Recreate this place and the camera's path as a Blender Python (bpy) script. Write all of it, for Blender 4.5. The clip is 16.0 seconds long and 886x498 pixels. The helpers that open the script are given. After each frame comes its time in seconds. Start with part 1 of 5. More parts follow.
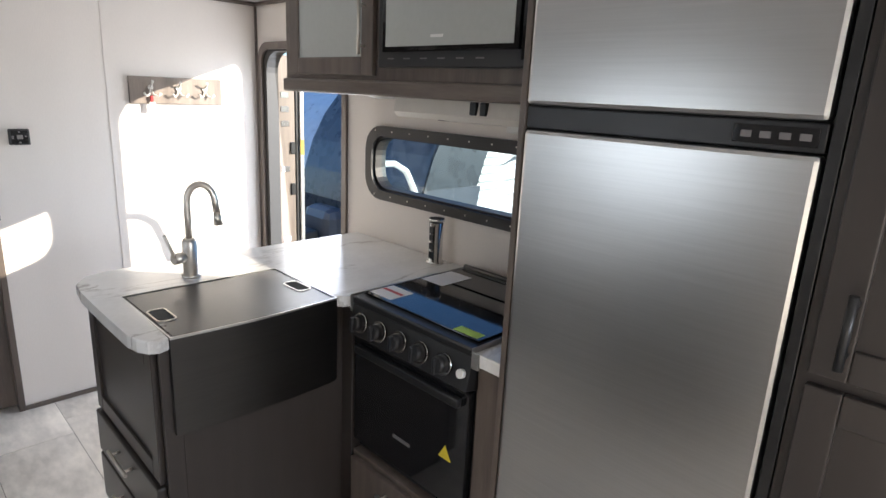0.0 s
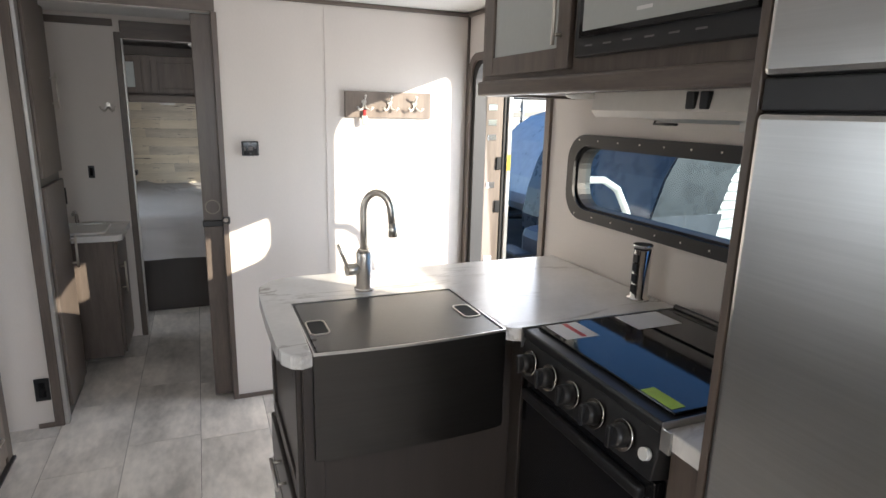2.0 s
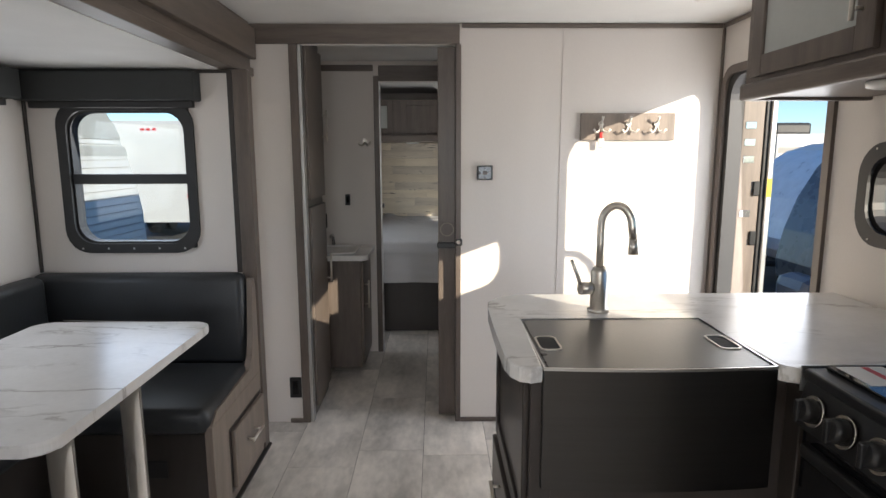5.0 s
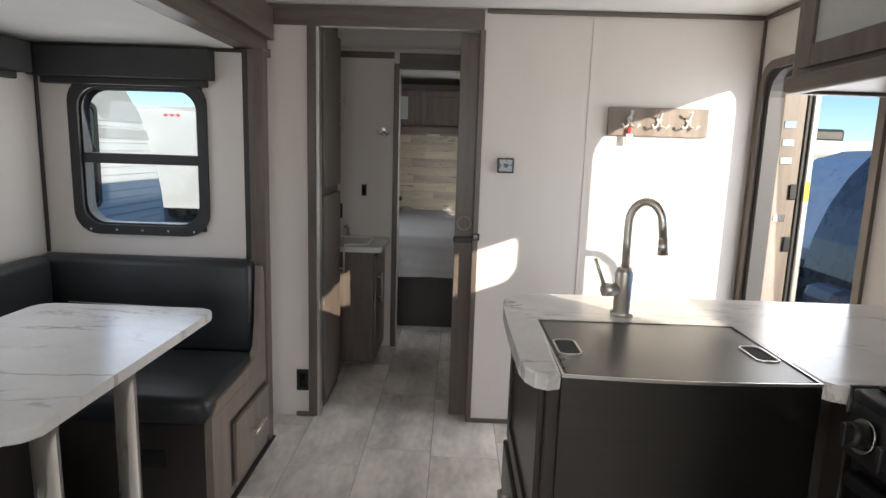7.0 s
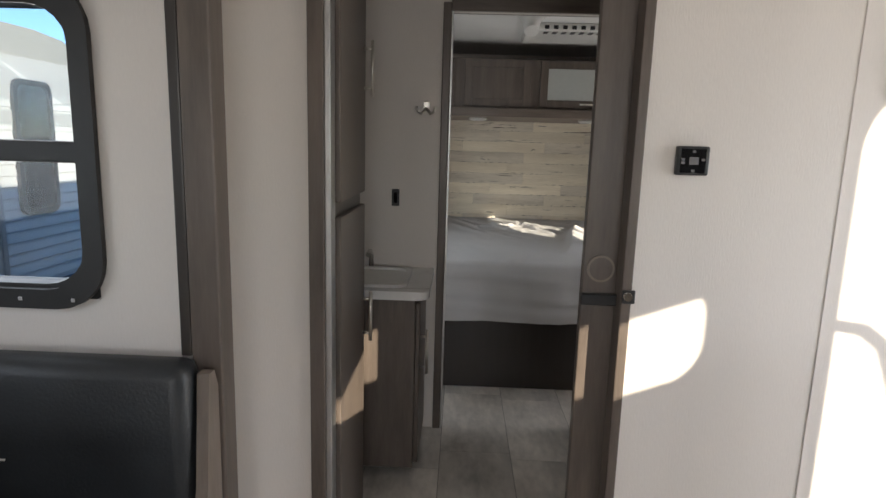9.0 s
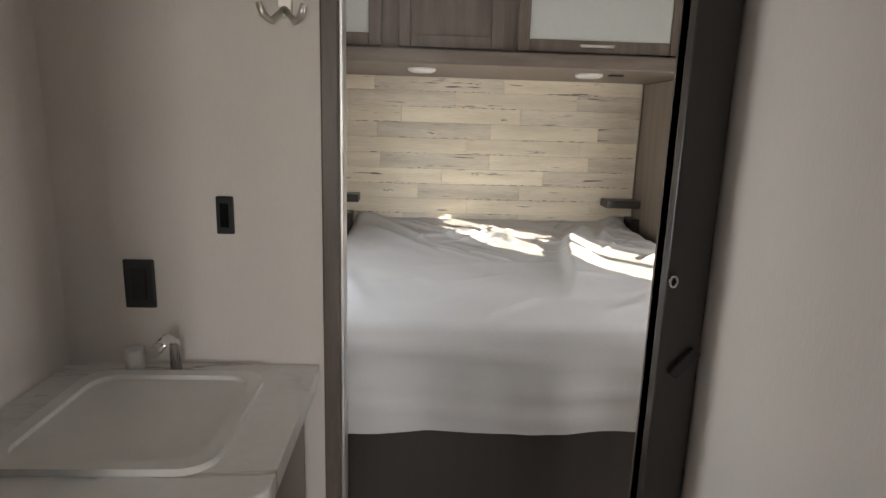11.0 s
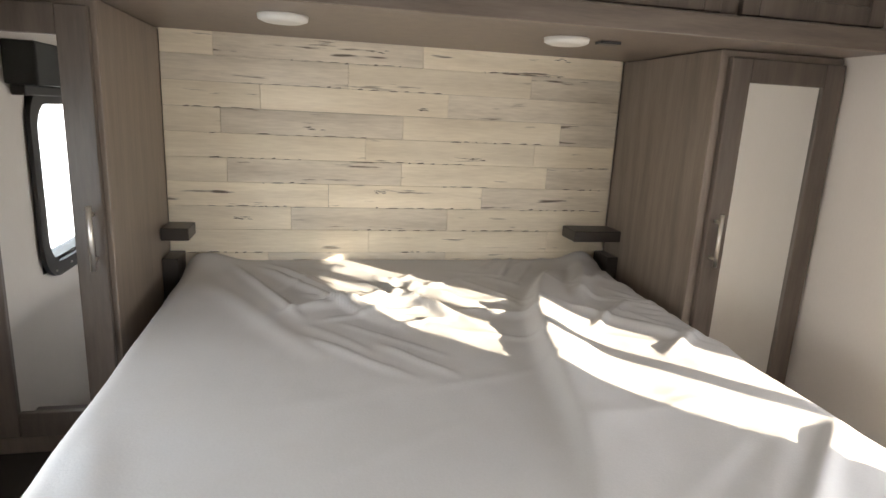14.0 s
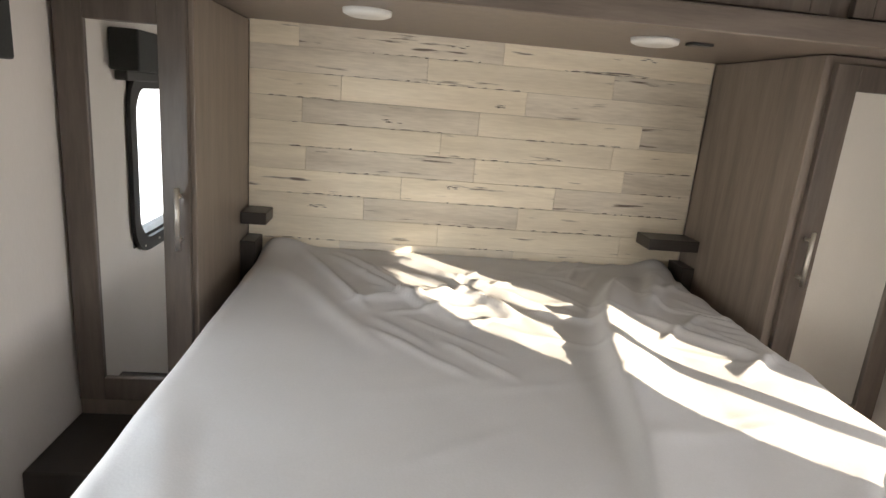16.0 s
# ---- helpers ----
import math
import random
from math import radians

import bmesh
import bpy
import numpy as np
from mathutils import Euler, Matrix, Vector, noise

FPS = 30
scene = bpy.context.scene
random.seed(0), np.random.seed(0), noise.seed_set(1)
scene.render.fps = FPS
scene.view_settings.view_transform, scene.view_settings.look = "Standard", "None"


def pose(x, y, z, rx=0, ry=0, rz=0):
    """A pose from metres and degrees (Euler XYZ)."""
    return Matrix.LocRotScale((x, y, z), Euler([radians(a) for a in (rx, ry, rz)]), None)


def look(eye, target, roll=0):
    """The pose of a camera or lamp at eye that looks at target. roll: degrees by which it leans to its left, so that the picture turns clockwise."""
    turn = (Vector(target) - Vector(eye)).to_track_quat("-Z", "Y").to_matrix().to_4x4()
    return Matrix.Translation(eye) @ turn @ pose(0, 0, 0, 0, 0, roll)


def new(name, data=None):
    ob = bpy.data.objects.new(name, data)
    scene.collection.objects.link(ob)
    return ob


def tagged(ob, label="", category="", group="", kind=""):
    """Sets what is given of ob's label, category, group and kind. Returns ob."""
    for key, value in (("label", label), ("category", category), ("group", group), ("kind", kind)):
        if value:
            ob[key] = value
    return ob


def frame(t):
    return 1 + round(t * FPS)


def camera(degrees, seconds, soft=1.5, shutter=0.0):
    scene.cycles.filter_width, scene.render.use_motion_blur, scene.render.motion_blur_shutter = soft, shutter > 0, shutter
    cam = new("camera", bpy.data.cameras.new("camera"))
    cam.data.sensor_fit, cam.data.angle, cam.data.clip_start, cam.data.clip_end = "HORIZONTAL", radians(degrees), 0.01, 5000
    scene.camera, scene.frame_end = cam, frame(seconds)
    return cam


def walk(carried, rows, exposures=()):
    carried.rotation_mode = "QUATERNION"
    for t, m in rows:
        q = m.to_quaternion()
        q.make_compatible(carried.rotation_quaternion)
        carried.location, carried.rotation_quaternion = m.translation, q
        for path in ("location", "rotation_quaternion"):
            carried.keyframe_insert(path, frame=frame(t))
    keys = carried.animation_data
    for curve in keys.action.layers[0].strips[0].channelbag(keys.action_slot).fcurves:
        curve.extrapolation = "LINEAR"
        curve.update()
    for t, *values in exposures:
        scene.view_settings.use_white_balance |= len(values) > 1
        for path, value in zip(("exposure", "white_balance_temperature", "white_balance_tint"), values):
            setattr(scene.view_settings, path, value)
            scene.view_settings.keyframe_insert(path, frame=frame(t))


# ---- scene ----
cam = camera(74.0, 16.0)
PATH = [
    (0, (-1.663, -3.179, 1.567), (-0.291, -1.817, 1.058), 2.8),
    (0.5, (-1.663, -3.164, 1.575), (-0.285, -1.813, 1.053), 2.5),
    (1, (-1.600, -3.152, 1.549), (-0.268, -1.740, 1.071), 3.0),
    (1.5, (-1.415, -3.125, 1.527), (-0.321, -1.510, 1.091), 3.3),
    (2, (-1.369, -3.014, 1.492), (-0.624, -1.211, 1.036), 1.4),
    (2.5, (-1.480, -2.944, 1.436), (-0.999, -1.074, 0.916), 0.7),
    (3, (-1.470, -2.917, 1.394), (-1.232, -1.017, 0.831), 0.9),
    (3.5, (-1.439, -2.913, 1.382), (-1.382, -0.961, 0.968), 1.0),
    (4, (-1.418, -2.922, 1.379), (-1.403, -0.949, 1.055), -0.5),
    (6.5, (-1.363, -2.897, 1.381), (-1.351, -0.921, 1.071), 1.4),
    (7, (-1.377, -2.817, 1.352), (-1.413, -0.845, 1.026), 1.8),
    (7.5, (-1.509, -2.557, 1.343), (-1.596, -0.596, 0.961), 1.6),
    (8, (-1.559, -2.278, 1.332), (-1.655, -0.320, 0.933), 1.3),
    (8.5, (-1.635, -1.886, 1.318), (-1.686, 0.079, 0.953), 1.6),
    (9, (-1.705, -1.472, 1.317), (-1.757, 0.497, 0.969), 1.7),
    (9.5, (-1.686, -1.075, 1.300), (-1.714, 0.889, 0.921), 1.5),
    (11.8, (-1.603, 0.379, 1.235), (-1.355, 2.320, 0.820), 2.5),
    (12, (-1.625, 0.472, 1.224), (-1.333, 2.409, 0.817), 2.9),
    (12.5, (-1.561, 0.721, 1.258), (-1.218, 2.645, 0.835), 4.7),
    (13, (-1.626, 0.895, 1.269), (-1.225, 2.813, 0.879), 5.2),
    (13.5, (-1.571, 1.016, 1.290), (-1.136, 2.925, 0.881), 2.5),
    (14, (-1.520, 1.074, 1.295), (-1.098, 2.976, 0.843), 2.9),
    (14.5, (-1.549, 1.093, 1.287), (-1.130, 2.992, 0.825), 3.2),
    (15, (-1.553, 1.095, 1.290), (-1.130, 2.990, 0.811), 3.5),
    (15.5, (-1.538, 1.089, 1.293), (-1.139, 2.986, 0.808), 4.2),
    (16, (-1.519, 1.084, 1.308), (-1.325, 3.005, 0.819), 5.0),
]
walk(cam, [(t, look(eye, target, roll)) for t, eye, target, roll in PATH],
     [(0, 1.3, 6300, 10), (3, 1.0, 6600, 10), (7, 0.88, 6700, 10), (8.7, 0.95, 6800, 10), (9.5, 1.35, 6900, 10), (12, 2.25, 7200, 12), (16, 2.1, 7300, 12)])

# ---- world, sun, exposure ----
world = bpy.data.worlds.new("sky")
scene.world = world
world.use_nodes = True
wn = world.node_tree
sky = wn.nodes.new("ShaderNodeTexSky")
sky.sky_type = 'NISHITA'
sky.sun_disc = False
sky.sun_elevation = radians(14.5)
sky.sun_rotation = radians(135.3)
sky.air_density, sky.dust_density, sky.ozone_density, sky.altitude = 1.0, 0.0, 3.5, 2500
wn.links.new(sky.outputs[0], wn.nodes["Background"].inputs[0])
wn.nodes["Background"].inputs[1].default_value = 0.13
sun = new("sun", bpy.data.lights.new("sun", 'SUN'))
sun.data.energy, sun.data.angle, sun.data.color = 5.0, radians(0.5), (1.0, 0.90, 0.74)
sun.matrix_world = look((0, 0, 0), (-0.703, 0.711, -0.258))


def window_light(name, size_x, size_y, m, power, tone=(0.96, 0.97, 1.0)):
    """Sky light that enters through an opening."""
    d = bpy.data.lights.new(name, 'AREA')
    d.shape, d.size, d.size_y, d.energy, d.color = 'RECTANGLE', size_x, size_y, power, tone
    ob = new(name, d)
    ob.matrix_world = m
    return ob


window_light("door_daylight", 0.7, 1.6, look((0.12, -0.45, 0.9), (-1, -0.45, 0.8)), 7)
window_light("dinette_daylight", 1.1, 0.58, look((-3.27, -1.35, 1.29), (-2, -1.35, 1.0)), 2.8)
window_light("slide_end_daylight", 0.5, 0.58, look((-2.74, -0.19, 1.29), (-2.7, -1.2, 1.0)), 1.3)
window_light("rear_daylight", 1.5, 0.7, look((-1.15, -5.1, 1.35), (-1.15, -3, 0.75)), 15)
window_light("bedroom_daylight", 0.55, 0.5, look((0.06, 1.42, 1.02), (-1, 1.5, 0.9)), 3.4)
window_light("bedroom_daylight", 0.7, 0.5, look((-2.40, 1.8, 1.02), (-1, 1.8, 1.0)), 2.2, (0.90, 0.95, 1.0))


# ---- materials ----
def mat(name, color, rough=0.5, metal=0.0, var=0.12, scale=6.0, stretch=(1, 1, 1), fine=60.0, bump=0.05,
        second=None, rand=0.0, spec=0.5, rvar=0.08):
    m = bpy.data.materials.new(name)
    m.use_nodes = True
    nt = m.node_tree
    N, L = nt.nodes.new, nt.links.new
    b = nt.nodes["Principled BSDF"]
    b.inputs["Roughness"].default_value = rough
    b.inputs["Metallic"].default_value = metal
    b.inputs["Specular IOR Level"].default_value = spec
    tc, mp = N("ShaderNodeTexCoord"), N("ShaderNodeMapping")
    mp.inputs["Scale"].default_value = stretch
    L(tc.outputs["Object"], mp.inputs[0])
    n1, n2 = N("ShaderNodeTexNoise"), N("ShaderNodeTexNoise")
    n1.inputs["Scale"].default_value, n1.inputs["Detail"].default_value = scale, 5
    n2.inputs["Scale"].default_value, n2.inputs["Detail"].default_value = fine, 3
    L(mp.outputs[0], n1.inputs["Vector"]), L(mp.outputs[0], n2.inputs["Vector"])
    add = N("ShaderNodeMath")
    add.operation = 'MULTIPLY_ADD'
    add.inputs[1].default_value = 0.35
    L(n2.outputs[0], add.inputs[0]), L(n1.outputs[0], add.inputs[2])
    ramp = N("ShaderNodeValToRGB")
    c2 = second or tuple(c * (1 - 2.2 * var) for c in color)
    c1 = tuple(min(1, c * (1 + var)) for c in color)
    ramp.color_ramp.elements[0].position, ramp.color_ramp.elements[1].position = 0.45, 0.95
    ramp.color_ramp.elements[0].color, ramp.color_ramp.elements[1].color = (*c2, 1), (*c1, 1)
    L(add.outputs[0], ramp.inputs[0])
    out = ramp.outputs[0]
    if rand:
        oi, hsv, mr = N("ShaderNodeObjectInfo"), N("ShaderNodeHueSaturation"), N("ShaderNodeMapRange")
        mr.inputs[3].default_value, mr.inputs[4].default_value = 1 - rand, 1 + rand
        L(oi.outputs["Random"], mr.inputs[0]), L(mr.outputs[0], hsv.inputs["Value"]), L(out, hsv.inputs["Color"])
        out = hsv.outputs[0]
        sh = N("ShaderNodeVectorMath")
        sh.operation = 'MULTIPLY_ADD'
        sh.inputs[1].default_value = (0, 0, 0)
        cmb = N("ShaderNodeCombineXYZ")
        mul = N("ShaderNodeMath")
        mul.operation = 'MULTIPLY'
        mul.inputs[1].default_value = 37.0
        L(oi.outputs["Random"], mul.inputs[0]), L(mul.outputs[0], cmb.inputs[0]), L(mul.outputs[0], cmb.inputs[2])
        L(cmb.outputs[0], mp.inputs["Location"])
    L(out, b.inputs["Base Color"])
    rr = N("ShaderNodeMapRange")
    rr.inputs[3].default_value, rr.inputs[4].default_value = max(0.02, rough - rvar), min(1, rough + rvar)
    L(n1.outputs[0], rr.inputs[0]), L(rr.outputs[0], b.inputs["Roughness"])
    if bump:
        bp = N("ShaderNodeBump")
        bp.inputs["Strength"].default_value, bp.inputs["Distance"].default_value = bump, 0.002
        L(n2.outputs[0], bp.inputs["Height"]), L(bp.outputs[0], b.inputs["Normal"])
    return m


def marble(name):
    """White laminate with thin grey-brown veins."""
    m = mat(name, (0.80, 0.79, 0.77), 0.22, var=0.05, scale=5, bump=0.0)
    nt = m.node_tree
    N, L = nt.nodes.new, nt.links.new
    b = nt.nodes["Principled BSDF"]
    src = b.inputs["Base Color"].links[0].from_socket
    tc, w = N("ShaderNodeTexCoord"), N("ShaderNodeTexNoise")
    mp = N("ShaderNodeMapping")
    mp.inputs["Rotation"].default_value = (0.3, 0.2, 0.7)
    mp.inputs["Scale"].default_value = (0.9, 3.4, 1.0)
    w.inputs["Scale"].default_value, w.inputs["Detail"].default_value, w.inputs["Roughness"].default_value = 2.0, 6, 0.6
    w.inputs["Distortion"].default_value = 0.5
    L(tc.outputs["Object"], mp.inputs[0]), L(mp.outputs[0], w.inputs["Vector"])
    sub, ab = N("ShaderNodeMath"), N("ShaderNodeMath")
    sub.operation, ab.operation = 'SUBTRACT', 'ABSOLUTE'
    sub.inputs[1].default_value = 0.5
    L(w.outputs[0], sub.inputs[0]), L(sub.outputs[0], ab.inputs[0])
    r = N("ShaderNodeValToRGB")
    r.color_ramp.elements[0].position, r.color_ramp.elements[0].color = 0.0, (1, 1, 1, 1)
    r.color_ramp.elements[1].position, r.color_ramp.elements[1].color = 0.026, (0, 0, 0, 1)
    L(ab.outputs[0], r.inputs[0])
    n2, mulv = N("ShaderNodeTexNoise"), N("ShaderNodeMath")
    n2.inputs["Scale"].default_value = 2.3
    patch = N("ShaderNodeMapRange")
    patch.inputs[1].default_value, patch.inputs[2].default_value = 0.46, 0.64
    mulv.operation = 'MULTIPLY'
    L(mp.outputs[0], n2.inputs["Vector"]), L(n2.outputs[0], patch.inputs[0])
    L(r.outputs[0], mulv.inputs[0]), L(patch.outputs[0], mulv.inputs[1])
    mix = N("ShaderNodeMix")
    mix.data_type = 'RGBA'
    L(mulv.outputs[0], mix.inputs["Factor"]), L(src, mix.inputs["A"])
    mix.inputs["B"].default_value = (0.38, 0.355, 0.33, 1)
    L(mix.outputs["Result"], b.inputs["Base Color"])
    return m


def washed_plank(name, pale, streak, crack):
    """White-washed barn board with grey grain and dark cracks."""
    m = mat(name, pale, 0.6, var=0.05, scale=1.3, stretch=(1, 1, 9), fine=16, bump=0.25, rand=0.07,
            second=streak)
    nt = m.node_tree
    N, L = nt.nodes.new, nt.links.new
    b = nt.nodes["Principled BSDF"]
    src = b.inputs["Base Color"].links[0].from_socket
    tc, mp, w, oi, cx, mu = (N("ShaderNodeTexCoord"), N("ShaderNodeMapping"), N("ShaderNodeTexNoise"),
                             N("ShaderNodeObjectInfo"), N("ShaderNodeCombineXYZ"), N("ShaderNodeMath"))
    mp.inputs["Scale"].default_value = (2.2, 1, 26)
    mu.operation = 'MULTIPLY'
    mu.inputs[1].default_value = 53.0
    L(oi.outputs["Random"], mu.inputs[0]), L(mu.outputs[0], cx.inputs[0]), L(mu.outputs[0], cx.inputs[1])
    L(cx.outputs[0], mp.inputs["Location"])
    w.inputs["Scale"].default_value, w.inputs["Detail"].default_value = 2.0, 6
    L(tc.outputs["Object"], mp.inputs[0]), L(mp.outputs[0], w.inputs["Vector"])
    r = N("ShaderNodeValToRGB")
    r.color_ramp.elements[0].position, r.color_ramp.elements[0].color = crack, (0, 0, 0, 1)
    r.color_ramp.elements[1].position, r.color_ramp.elements[1].color = crack + 0.06, (1, 1, 1, 1)
    L(w.outputs[0], r.inputs[0])
    mix = N("ShaderNodeMix")
    mix.data_type = 'RGBA'
    L(r.outputs[0], mix.inputs["Factor"]), L(src, mix.inputs["A"])
    mix.inputs["B"].default_value = (0.16, 0.13, 0.10, 1)
    L(mix.outputs["Result"], b.inputs["Base Color"])
    return m


def pane(name, tint, gloss_rough=0.02):
    """Window glass: lets tinted light through and mirrors more at a slant."""
    m = bpy.data.materials.new(name)
    m.use_nodes = True
    nt = m.node_tree
    nt.nodes.clear()
    N, L = nt.nodes.new, nt.links.new
    t, g, mx, fr, o = (N("ShaderNodeBsdfTransparent"), N("ShaderNodeBsdfGlossy"), N("ShaderNodeMixShader"),
                       N("ShaderNodeLayerWeight"), N("ShaderNodeOutputMaterial"))
    t.inputs[0].default_value = (*tint, 1)
    g.inputs["Roughness"].default_value = gloss_rough
    fr.inputs[0].default_value = 0.5
    steep, gloss = N("ShaderNodeMath"), N("ShaderNodeMath")
    steep.operation, gloss.operation = 'POWER', 'MULTIPLY_ADD'
    steep.inputs[1].default_value, gloss.inputs[1].default_value, gloss.inputs[2].default_value = 5.0, 0.9, 0.04
    L(fr.outputs["Facing"], steep.inputs[0]), L(steep.outputs[0], gloss.inputs[0])
    L(gloss.outputs[0], mx.inputs[0]), L(t.outputs[0], mx.inputs[1]), L(g.outputs[0], mx.inputs[2]), L(mx.outputs[0], o.inputs[0])
    return m


M_WALL = mat("wall_vinyl", (0.735, 0.685, 0.64), 0.75, var=0.03, scale=3, stretch=(1, 1, 0.25), fine=230, bump=0.25)
M_CEIL = mat("ceiling_panel", (0.80, 0.79, 0.77), 0.7, var=0.03, scale=4, fine=120, bump=0.08)
M_WOOD = mat("brown_laminate", (0.135, 0.108, 0.091), 0.38, var=0.16, scale=7, stretch=(4, 4, 0.45), fine=45, bump=0.10)
M_WOODH = mat("brown_laminate_crosswise", (0.145, 0.116, 0.097), 0.38, var=0.16, scale=7, stretch=(0.5, 0.5, 5), fine=45, bump=0.10)
M_LWOOD = mat("taupe_laminate", (0.24, 0.195, 0.163), 0.42, var=0.14, scale=6, stretch=(4, 4, 0.4), fine=40, bump=0.10)
M_DWOOD = mat("espresso_laminate", (0.042, 0.035, 0.031), 0.32, var=0.06, scale=5, stretch=(5, 5, 0.3), fine=30, bump=0.03, rvar=0.02)
M_BLACK = mat("black_plastic", (0.018, 0.018, 0.019), 0.35, var=0.1, bump=0.04)
M_BLKGLASS = mat("black_glass", (0.010, 0.010, 0.011), 0.06, var=0.05, bump=0.0, rvar=0.02)
M_RUBBER = mat("black_window_frame", (0.022, 0.021, 0.021), 0.5, var=0.12, bump=0.08)
M_STEEL = mat("brushed_steel", (0.60, 0.597, 0.585), 0.29, metal=1.0, var=0.03, scale=3, stretch=(1, 1.2, 60), fine=25, bump=0.006, rvar=0.03)
M_GUN = mat("black_stainless", (0.075, 0.072, 0.068), 0.33, metal=1.0, var=0.03, scale=3, stretch=(1, 1, 40), fine=20, bump=0.0, rvar=0.02)
M_CHROME = mat("chrome", (0.70, 0.69, 0.67), 0.10, metal=1.0, var=0.03, bump=0.0, rvar=0.03)
M_NICKEL = mat("brushed_nickel", (0.74, 0.70, 0.64), 0.36, metal=1.0, var=0.06, bump=0.03)
M_ALU = mat("aluminium", (0.62, 0.62, 0.61), 0.35, metal=1.0, var=0.06, bump=0.05)
M_LEATHER = mat("charcoal_leatherette", (0.028, 0.031, 0.034), 0.42, var=0.15, scale=5, fine=140, bump=0.35)
M_STITCH = mat("pale_stitching", (0.55, 0.54, 0.5), 0.8, var=0.1, bump=0.1)
M_VALANCE = mat("charcoal_valance", (0.035, 0.037, 0.036), 0.8, var=0.12, fine=160, bump=0.3)
M_SHEET = mat("white_sheet", (0.60, 0.602, 0.61), 0.85, var=0.04, scale=2.5, fine=220, bump=0.2)
M_WHITE = mat("white_plastic", (0.74, 0.73, 0.70), 0.4, var=0.04, bump=0.03)
M_TILE = mat("grey_stone_vinyl", (0.75, 0.71, 0.66), 0.33, var=0.22, scale=3.2, stretch=(1.6, 0.7, 1), fine=22, bump=0.12, rand=0.10)
M_GROUT = mat("floor_joint", (0.14, 0.13, 0.12), 0.8, var=0.1)
M_PLANK = washed_plank("whitewashed_board", (0.92, 0.84, 0.69), (0.68, 0.60, 0.47), 0.66)
M_PLANKG = washed_plank("greyed_board", (0.84, 0.77, 0.65), (0.50, 0.44, 0.355), 0.63)
M_CRACK = mat("dark_board_crack", (0.10, 0.08, 0.065), 0.8, var=0.2, bump=0.1)
M_MARBLE = marble("white_marble_laminate")
M_SINKLID = mat("dark_grey_sink_cover", (0.105, 0.098, 0.093), 0.30, var=0.12, scale=5, fine=150, bump=0.12)
M_MIRROR = mat("mirror", (0.86, 0.87, 0.86), 0.02, metal=1.0, var=0.0, bump=0.0, rvar=0.0)
# frosted cabinet glass, and the grey painted as reflection on the microwave window
M_FROST_SHEEN = mat("frosted_glass_and_sheen", (0.46, 0.48, 0.46), 0.35, var=0.04, scale=2, bump=0.0)
M_HOOD = mat("silver_painted_metal", (0.66, 0.63, 0.58), 0.38, var=0.04, bump=0.02)
M_PAPER = mat("paper_label", (0.80, 0.79, 0.77), 0.7, var=0.03)
M_YELLOW = mat("yellow_label", (0.75, 0.58, 0.04), 0.5, var=0.05)
M_GREEN = mat("green_label", (0.50, 0.75, 0.10), 0.5, var=0.05)
M_RED = mat("red_plastic", (0.5, 0.02, 0.02), 0.4, var=0.05)
M_INK = mat("printed_ink", (0.17, 0.16, 0.16), 0.7, var=0.05)
M_GLASS = pane("clear_window_glass", (0.86, 0.90, 0.93))
M_TINT = pane("tinted_window_glass", (0.84, 0.93, 0.97))
M_BODY = mat("trailer_white_siding", (0.54, 0.54, 0.525), 0.35, var=0.06, scale=1.2, bump=0.0)
M_BODYG = mat("trailer_grey_panel", (0.36, 0.36, 0.34), 0.35, var=0.08, scale=1.0, bump=0.0)
M_BODYD = mat("trailer_dark_graphic", (0.07, 0.08, 0.10), 0.35, var=0.1, bump=0.0)
M_BODYD2 = mat("trailer_dark_nose", (0.05, 0.058, 0.068), 0.28, var=0.1, bump=0.0)
M_SILVER = mat("trailer_silver_nose", (0.72, 0.73, 0.75), 0.3, var=0.06, bump=0.0)
M_ASPHALT = mat("asphalt", (0.095, 0.093, 0.092), 0.85, var=0.2, scale=1.5, fine=60, bump=0.5)


